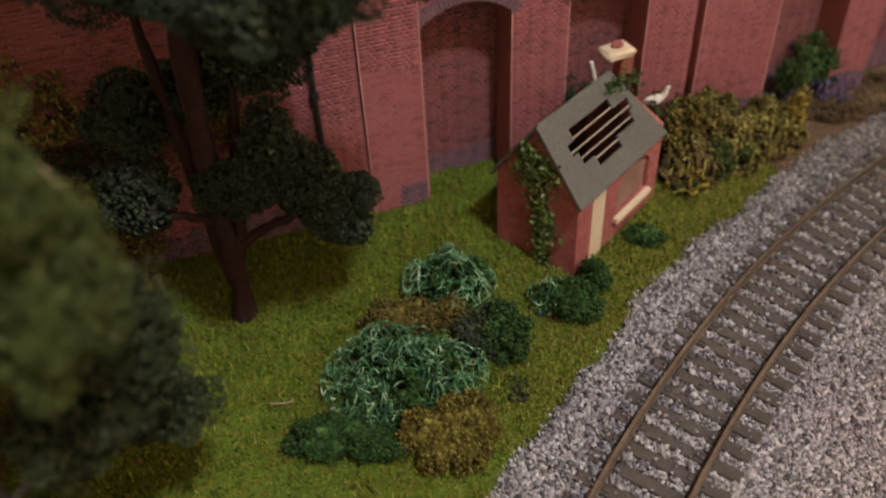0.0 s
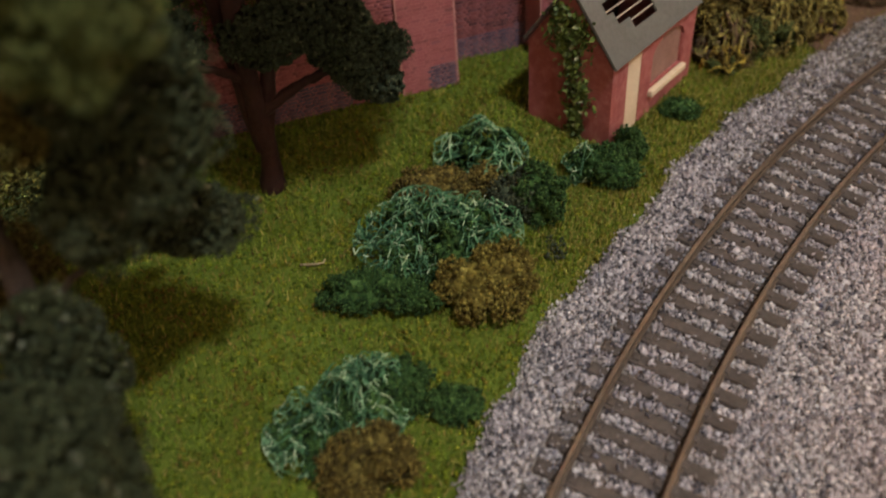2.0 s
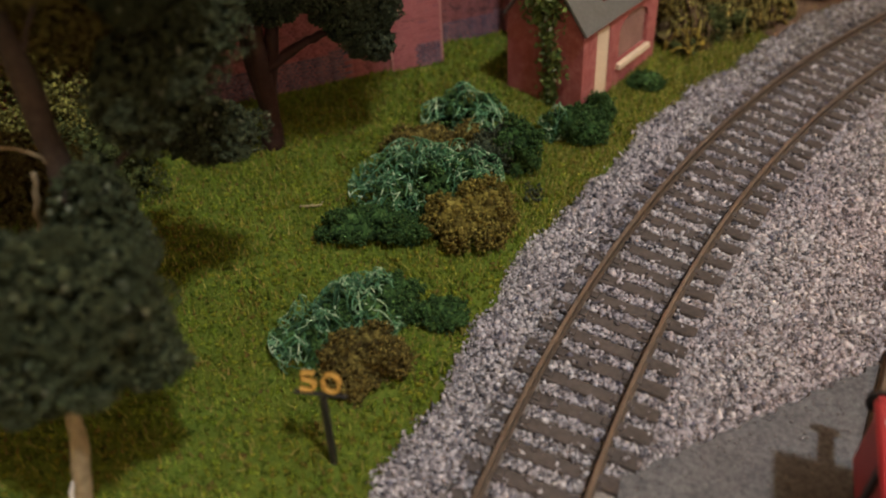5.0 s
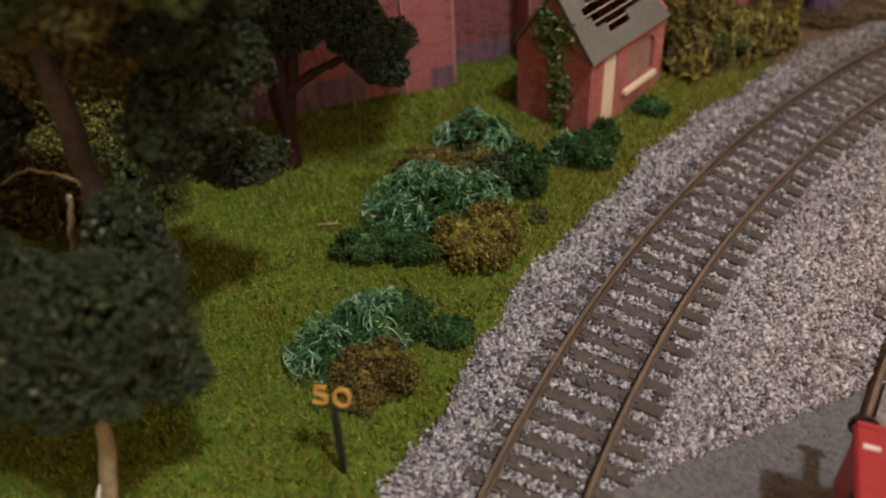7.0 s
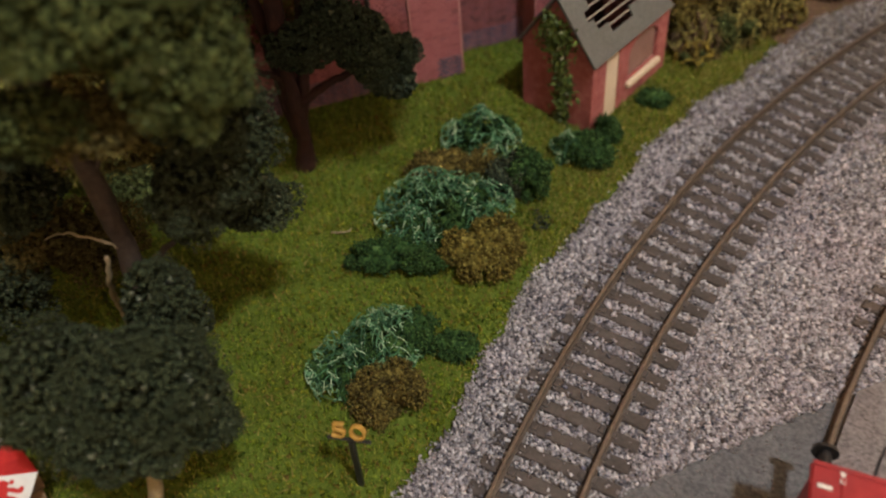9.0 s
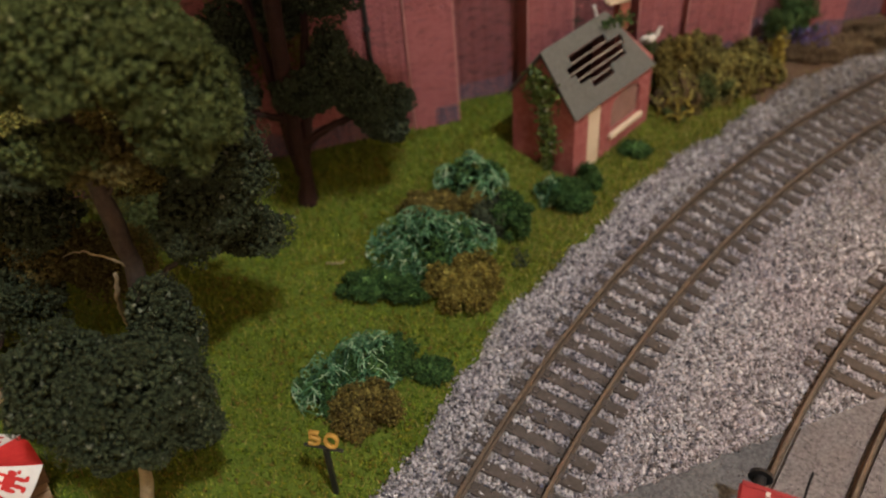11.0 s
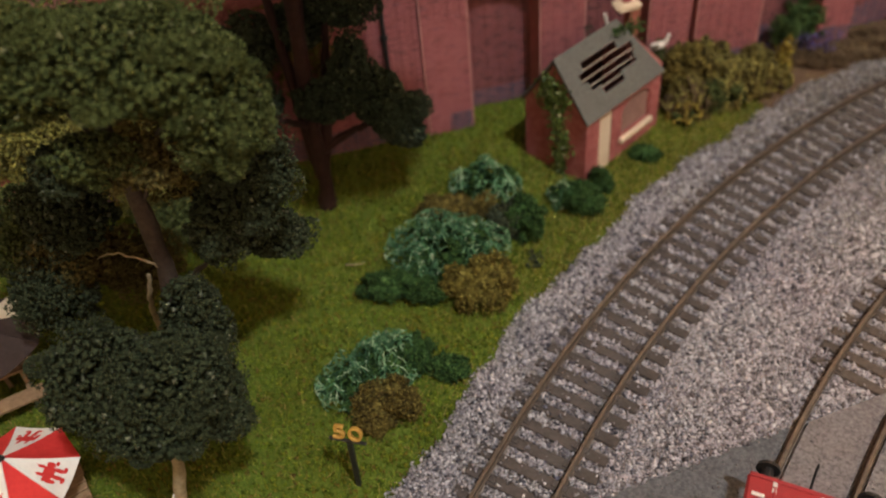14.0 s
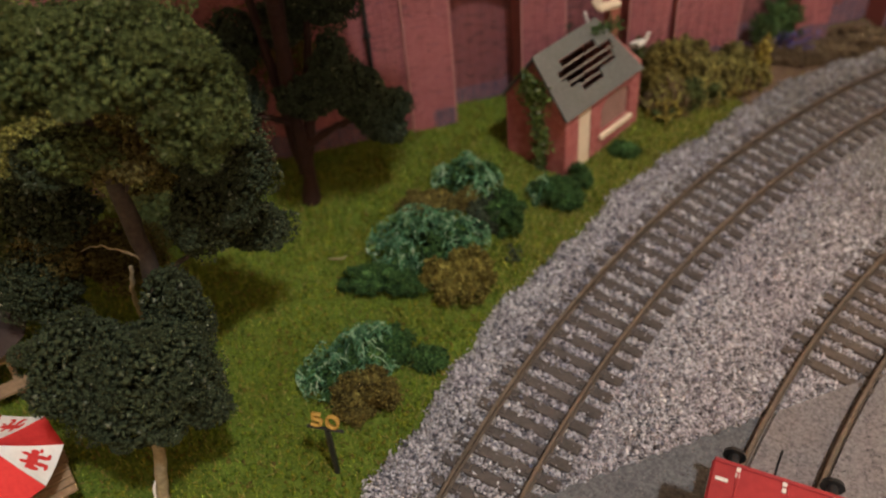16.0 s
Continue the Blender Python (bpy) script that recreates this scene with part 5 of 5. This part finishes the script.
# the red-barked tree by the wall
tree("red_barked_tree", [
    ([(-40.5, 145.5, -1), (-40, 145, 13), (-40.5, 145, 32), (-40, 144, 60), (-38, 143, 84)], 2.3, 2.4),
    ([(-39.5, 145, 22), (-28, 147, 29), (-17, 148, 33)], 1.5, 0.6),
    ([(-40, 145, 30), (-48, 141, 36), (-58, 140, 38)], 1.2, 0.5),
    ([(-39.5, 145, 14), (-36, 148, 36), (-33, 149, 62), (-28, 149, 80)], 1.9, 0.6),
    ([(-40.5, 145, 12), (-44, 147, 36), (-47, 148, 66), (-49, 148, 86)], 2.2, 0.7),
], [
    # some high clumps here are added above the view to shade trunk and wall
    ((-36, 132, 93), (11, 10, 6), 2600, M_LEAF_COOL), ((-14, 113, 99), (13, 10, 7), 3000, M_LEAF_COOL), ((-18, 147, 35), (7.4, 7, 7.2), 2600, M_LEAF_COOL), ((-11.5, 148, 36), (5.6, 5, 4.8), 1100, M_LEAF_COOL), ((-13, 146, 28.5), (6.5, 5, 4.5), 1000, M_LEAF_COOL), ((-42, 152, 60), (9, 6, 8), 1800, M_LEAF_COOL), ((-22.5, 147, 42), (10.5, 8, 8), 3000, M_LEAF_COOL), ((-35, 142, 42), (9, 6, 7.5), 1500, M_LEAF_COOL), ((-1, 141, 94), (14, 10, 8), 3600, M_LEAF_COOL), ((-56, 143, 39), (9, 8, 10), 1700, M_LEAF_COOL),
    ((-22, 146, 90), (19, 16, 13), 5600, M_LEAF_COOL), ((-44, 146, 95), (18, 16, 16), 6000, M_LEAF_COOL), ((-74, 144, 102), (15, 14, 8), 2400, M_LEAF_COOL),
] + [
    ((-28, 149, 72), (11, 9, 11), 3200, M_LEAF_COOL), ((-20, 128, 92), (13, 12, 8), 3600, M_LEAF_COOL), ((-47, 134, 97), (16, 13, 6), 2600, M_LEAF_COOL), ((-27, 147, 53), (4.5, 4.5, 8), 700, M_LEAF_COOL), ((-28, 147, 46), (8, 7, 8), 1300, M_LEAF_COOL), ((-55, 149, 56), (9, 8, 11), 1700, M_LEAF_COOL),
    # unseen top canopy with large leaves, added to cast shade on wall and ground
    ((-52, 125, 116), (32, 22, 9), 2600, M_LEAF_COOL, (0.5, 1.1)), ((-4, 117, 116), (23, 19, 8), 2400, M_LEAF_COOL, (0.5, 1.1)), ((-14, 134, 116), (18, 12, 7), 1300, M_LEAF_COOL, (0.5, 1.1)), ((7, 130, 116), (15, 13, 7), 1300, M_LEAF_COOL, (0.5, 1.1)), ((-27, 148, 116), (24, 18, 9), 1900, M_LEAF_COOL, (0.5, 1.1)),
], M_BARK_RED, "model tree with red-brown bark, toned down for shade, and blue-green leaves", "")
# golden tree in the far corner
tree("golden_tree", [
    ([(-68, 166, -1), (-67, 165, 14), (-70, 164, 34), (-78, 162, 55)], 2.6, 1.2),
    ([(-69, 164, 24), (-82, 160, 36), (-96, 158, 44)], 1.4, 0.6),
], [
    ((-92, 158, 50), (20, 14, 17), 1600, M_LEAF_GOLD, (0.34, 0.80)), ((-76, 164, 34), (13, 10, 12), 750, M_LEAF, (0.34, 0.80)), ((-104, 150, 26), (18, 14, 16), 1200, M_LEAF_GOLD, (0.34, 0.80)), ((-112, 160, 66), (16, 14, 12), 750, M_LEAF_GOLD, (0.34, 0.80)), ((-104, 128, 47), (15, 10, 9), 1100, M_LEAF_GOLD, (0.34, 0.80)), ((-118, 132, 72), (17, 10, 12), 1100, M_LEAF_GOLD, (0.34, 0.80)), ((-106, 116, 43), (14, 9, 10), 1400, M_LEAF_GOLD, (0.34, 0.80)), ((-74, 152, 20), (20, 12, 18), 1800, M_LEAF_GOLD_SHADE, (0.34, 0.80)), ((-92, 140, 14), (16, 12, 14), 1200, M_LEAF_GOLD, (0.34, 0.80)), ((-124, 120, 42), (14, 10, 12), 1300, M_LEAF_GOLD, (0.34, 0.80)),
] + [
    ((-58, 172, 40), (20, 9, 20), 1800, M_LEAF_GOLD_SHADE, (0.34, 0.80)), ((-80, 172, 18), (22, 10, 16), 1500, M_LEAF_GOLD_SHADE, (0.34, 0.80)),
], M_BARK_RED, "golden yellow-green model tree near the wall", "")
foam_bush("dark_green_bush", (-78, 128, 0), (16, 12, 12), 1800, M_LEAF, "dark green undergrowth beneath the trees", 60)


# ---- speed sign ----
def speed_sign():
    root = tagged(empty("speed_sign", mm_pose(-16.4, 47.4, 0, 0, 0, -9)), "cut-out amber speed sign on a black post", "sign")
    bm = bmesh.new()
    box(bm, (1.15, 1.1, 19.5), (0.2, 0, 8.0), bevel=0.15)
    part("post", bm, M_BLACK, root, "black square post")
    bm = bmesh.new()
    box(bm, (8.6, 0.7, 0.6), (0, -0.35, 18.7), bevel=0.12)
    part("bracket", bm, M_BLACK, root, "thin black bracket")
    for figure, x in (("5", -1.85), ("0", 1.85)):
        cu = bpy.data.curves.new("digit", "FONT")
        cu.body, cu.align_x, cu.size, cu.extrude, cu.offset = figure, "CENTER", 6.9 * MM, 0.5 * MM, -0.10 * MM
        cu.resolution_u = 4
        tmp = bpy.data.objects.new("digit_source", cu)
        me = bpy.data.meshes.new_from_object(tmp)
        bpy.data.objects.remove(tmp)
        bm = bmesh.new()
        bm.from_mesh(me)
        bmesh.ops.remove_doubles(bm, verts=bm.verts[:], dist=1e-6)
        bm.to_mesh(me)
        bm.free()
        me.materials.append(M_SIGN)
        ob = new("digit", me)
        ob.parent = root
        ob.matrix_local = pose(x * MM, -0.2 * MM, 19.1 * MM, 80, 0, 0) @ Matrix.Diagonal((1.12, 0.82, 1, 1))
        ob["label"] = "amber cut-out figure " + figure


speed_sign()


# ---- red wagon on the second track ----
def wagon():
    """Open-topped in look but sheeted over: a flat red lid with ribs over a dark body."""
    yaw = math.degrees(math.atan2(0.944, 0.33)) - 90
    root = tagged(empty("goods_wagon", mm_pose(79.6, 34.6, 0, 0, 0, yaw)), "red goods wagon with black buffers on the crossing", "wagon")
    L, W = 74.0, 29.5
    bm = bmesh.new()
    box(bm, (W - 1.6, L - 1.2, 13.0), (0, -L / 2, 17.6), bevel=0.4)
    part("body", bm, M_WAGON, root, "red wagon body")
    bm = bmesh.new()
    box(bm, (W, L, 1.4), (0, -L / 2, 24.4), bevel=0.5)
    lid = part("lid", bm, M_WAGON, root, "flat red top")
    for x in (-W / 2 + 5.2, 0.0, W / 2 - 5.2):
        bm = bmesh.new()
        box(bm, (0.5, L - 3, 0.35), (x, -L / 2 - 0.5, 25.2), bevel=0.1)
        part("rib", bm, M_WAGON, lid)
    for y in (-0.35, -25, -50):
        bm = bmesh.new()
        box(bm, (W - 0.6, 0.9, 0.6), (0, y, 25.2), bevel=0.15)
        part("rib", bm, M_WAGON, lid)
    for x, y, w, d in ((-9.6, -1.3, 0.8, 1.0), (-9.6, -2.7, 0.8, 1.0), (-0.8, -1.3, 0.8, 1.0), (-0.8, -2.7, 0.8, 1.0), (8.6, -1.3, 0.8, 1.0), (8.6, -2.7, 0.8, 1.0), (-12.4, -4.6, 2.4, 0.8)):
        bm = bmesh.new()
        box(bm, (w, d, 0.2), (x, y, 25.25))
        part("label_plate", bm, M_WHITE, lid, "small white label plate")
    bm = bmesh.new()
    box(bm, (W - 5, L - 2, 3.0), (0, -L / 2, 9.6), bevel=0.3)
    part("underframe", bm, M_BLACK, root, "black underframe")
    for x in (-W / 2 + 0.6, W / 2 - 0.6):
        for y in (-12, -36, -60):
            bm = bmesh.new()
            box(bm, (1.2, 1.6, 13.2), (x, y, 17.4), bevel=0.2)
            part("strap", bm, M_BLACK, root)
    bm = bmesh.new()
    box(bm, (W - 3, 1.6, 3.6), (0, 0.2, 12.2), bevel=0.2)
    part("buffer_beam", bm, M_BLACK, root)
    for x in (-10.0, 10.0):
        bm = bmesh.new()
        cyl(bm, 1.5, 1.2, 9.0, Matrix.Translation((x, 5.0, 14.2)) @ Matrix.Rotation(radians(-90), 4, "X"), 14)
        shank = part("buffer", bm, M_BLACK, root, "black sprung buffer")
        bm = bmesh.new()
        cyl(bm, 2.5, 2.35, 0.9, Matrix.Translation((x, 9.6, 14.2)) @ Matrix.Rotation(radians(-90), 4, "X"), 24)
        part("buffer_head", bm, M_BLACK, shank)
    v, f = tube(smooth_path([(-1.6, 0.8, 12.5), (-1.6, 4.5, 14.0), (-1.6, 8.0, 17.0), (-1.6, 9.5, 21.0)], 10), np.full(10, 0.28), 6)
    mesh_object("coupling_hook", v, f, M_BLACK, root)
    for y in (-16, -58):
        for x in (-GAUGE / 2 - 0.4, GAUGE / 2 + 0.4):
            bm = bmesh.new()
            m = Matrix.Translation((x, y, 9.0)) @ Matrix.Rotation(radians(90), 4, "Y")
            cyl(bm, 6.3, 6.3, 1.6, m, 28)
            cyl(bm, 2.2, 2.0, 2.4, m, 14)
            part("wheel", bm, M_BLACK, root)
        for x in (-12.0, 12.0):
            bm = bmesh.new()
            box(bm, (1.4, 7.5, 6.0), (x, y, 9.0), bevel=0.5)
            part("axle_box", bm, M_BLACK, root)


wagon()


# ---- beer garden corner ----
def parasol(x, y, r, top, edge, colours, label, emblem, turn0):
    root = tagged(empty("parasol", mm_pose(x, y, 0)), label, "parasol", "parasols of the beer garden")
    n = 8
    pts = [(r * math.cos(radians(turn0 + 45 * k)), r * math.sin(radians(turn0 + 45 * k))) for k in range(n)]
    for k in range(n):
        (ax, ay), (bx, by) = pts[k], pts[(k + 1) % n]
        bm = bmesh.new()
        steps = 5
        rows = []
        for i in range(steps + 1):
            u = i / steps
            z = top - (top - edge) * u - 0.5 * math.sin(math.pi * u)
            rows.append([bm.verts.new((ax * u + (bx - ax) * u * j / 4, ay * u + (by - ay) * u * j / 4, z - 0.5 * u * math.sin(math.pi * j / 4))) for j in range(5)])
        for i in range(steps):
            for j in range(4):
                bm.faces.new((rows[i][j], rows[i][j + 1], rows[i + 1][j + 1], rows[i + 1][j]))
        bmesh.ops.remove_doubles(bm, verts=bm.verts[:], dist=0.001)
        bmesh.ops.solidify(bm, geom=bm.faces[:], thickness=0.25)
        panel = part("canopy_panel", bm, colours[k % len(colours)], root, "canvas panel")
        if emblem and k % 2 == emblem % 2:
            cx, cy = (ax + bx) / 2, (ay + by) / 2
            cl = math.hypot(cx, cy)
            ux, uy = cx / cl, cy / cl
            tx, ty = -uy, ux
            bm = bmesh.new()
            for du, dt, w, h in ((0.66, 0.0, 1.5, 2.3), (0.66, 2.0, 1.3, 1.2), (0.72, -1.9, 1.5, 0.7), (0.62, -2.2, 0.6, 1.5), (0.79, 0.9, 1.7, 0.6), (0.80, -0.7, 1.7, 0.6), (0.54, 1.0, 1.4, 0.5), (0.55, -0.8, 1.4, 0.5), (0.74, 2.6, 0.6, 1.0), (0.88, 1.3, 0.55, 0.9), (0.89, -1.1, 0.55, 0.9), (0.47, 1.5, 0.5, 0.9)):
                z = top - (top - edge) * du - 0.5 * math.sin(math.pi * du) + 0.05
                px, py = ux * cl * du + tx * dt, uy * cl * du + ty * dt
                slope = -math.atan2(top - edge, cl)
                m = Matrix.Translation((px, py, z)) @ Matrix.Rotation(math.atan2(uy, ux), 4, "Z") @ Matrix.Rotation(-slope, 4, "Y") @ Matrix.Diagonal((w, h, 0.14, 1))
                bmesh.ops.create_icosphere(bm, subdivisions=2, radius=0.8, matrix=m)
            part("emblem", bm, M_CLOTH_RED, panel, "red heraldic beast as a plain shape")
    bm = bmesh.new()
    cyl(bm, 0.6, 0.6, top + 1, Matrix.Translation((0, 0, (top - 1) / 2)), 10)
    part("pole", bm, M_WOOD, root)
    bm = bmesh.new()
    cyl(bm, 0.8, 0.3, 1.2, Matrix.Translation((0, 0, top + 0.4)), 10)
    part("finial", bm, M_BLACK, root)


parasol(-85.7, 34.25, 13.3, 27.5, 20.0, (M_CLOTH_WHITE, M_CLOTH_RED), "red and white beer garden parasol with emblems", 2, -21)
parasol(-112, 71, 15, 26, 19, (M_CLOTH_SHADED, M_CREAM, M_CLOTH_SHADED, M_CLOTH_SHADED, M_CLOTH_SHADED, M_CLOTH_SHADED, M_CLOTH_SHADED, M_CLOTH_SHADED), "cream beer garden parasol, its shaded side coloured dark", 0, 0)


def picnic_bench(x, y, yaw):
    root = tagged(empty("picnic_bench", mm_pose(x, y, 0, 0, 0, yaw)), "brown timber picnic bench on the grass", "picnic bench", "picnic benches of the beer garden")
    for y0 in (-3.3, -1.1, 1.1, 3.3):
        bm = bmesh.new()
        box(bm, (24, 1.9, 0.8), (0, y0, 9.6), bevel=0.15)
        part("table_plank", bm, M_WOOD, root)
    for s in (-1, 1):
        bm = bmesh.new()
        box(bm, (24, 4.4, 0.9), (0, s * 9.6, 5.8), bevel=0.15)
        part("seat_plank", bm, M_WOOD, root)
        for e in (-1, 1):
            bm = bmesh.new()
            box(bm, (1.2, 1.3, 11.5), (e * 8.5, s * 4.6, 4.6), Matrix.Rotation(radians(s * 28), 4, "X"), 0.1)
            part("leg", bm, M_WOOD, root)
    for e in (-1, 1):
        bm = bmesh.new()
        box(bm, (1.1, 22, 1.1), (e * 8.5, 0, 4.9), bevel=0.1)
        part("crossbar", bm, M_WOOD, root)
    return root


picnic_bench(-84, 30.5, 39)
picnic_bench(-114.4, 68.1, 35)


# ---- small things ----
def goose():
    root = tagged(empty("white_goose", mm_pose(66.6, 204.5, 22.4)), "small white goose ornament beyond the hut's roof", "ornament")
    bm = bmesh.new()
    got = bmesh.ops.create_icosphere(bm, subdivisions=3, radius=1.0, matrix=Matrix.Rotation(radians(-24), 4, "Y") @ Matrix.Diagonal((3.0, 1.5, 1.5, 1)))["verts"]
    for v in got:
        # the tail end draws out to a point
        if v.co.x < -0.6:
            v.co.y *= 0.55
            v.co.z += 0.25 * (-0.6 - v.co.x)
    part("body", bm, M_WHITE, root, "white feathered body", True)
    v, f = tube(smooth_path([(2.0, 0, 0.9), (2.9, 0, 2.2), (2.9, 0, 3.4), (3.5, 0, 4.3)], 10), np.linspace(0.85, 0.55, 10), 8)
    mesh_object("neck", v, f, M_WHITE, root, smooth=True)


goose()
bm = bmesh.new()
cyl(bm, 0.75, 0.55, 38.0, Matrix.Translation((0, 0, 19.0)), 8)
stick = tagged(bm_object("white_stick", bm, M_WHITE), "white stick leaning in the bush behind the hut", "stick")
stick.matrix_world = mm_pose(58.6, 202.5, -0.6, 0, -17, 0)


# single bricks of the pilaster that stands nearest
first = None
for (s0, s1, z0, z1), y in SINGLE:
    if first is None:
        me = bpy.data.meshes.new("brick")
        bm = bmesh.new()
        box(bm, (1, 1, 1), bevel=0.06)
        bm.to_mesh(me)
        bm.free()
        me.materials.append(M_BRICK_OB)
        first = me
    ob = new("brick", first)
    ob.parent = wall_root
    ob.matrix_local = Matrix.LocRotScale(Vector(((s0 + s1) / 2, y + 0.09, (z0 + z1) / 2)) * MM, None, Vector((s1 - s0, 0.19 + random.random() * 0.01, z1 - z0)) * MM)


# a dry twig on the grass
v, f = tube(smooth_path([(-2.4, 0.1, 0.5), (0, -0.3, 0.9), (2.2, 0.2, 0.6), (3.0, 0.9, 0.9)], 9, 0.06), np.linspace(0.3, 0.16, 9), 6)
twig = tagged(mesh_object("twig", v, f, M_BARK_PALE), "short dry tan twig lying on the grass", "twig")
twig.matrix_world = mm_pose(-28.0, 118.2, 0.3, 0, 0, 4)
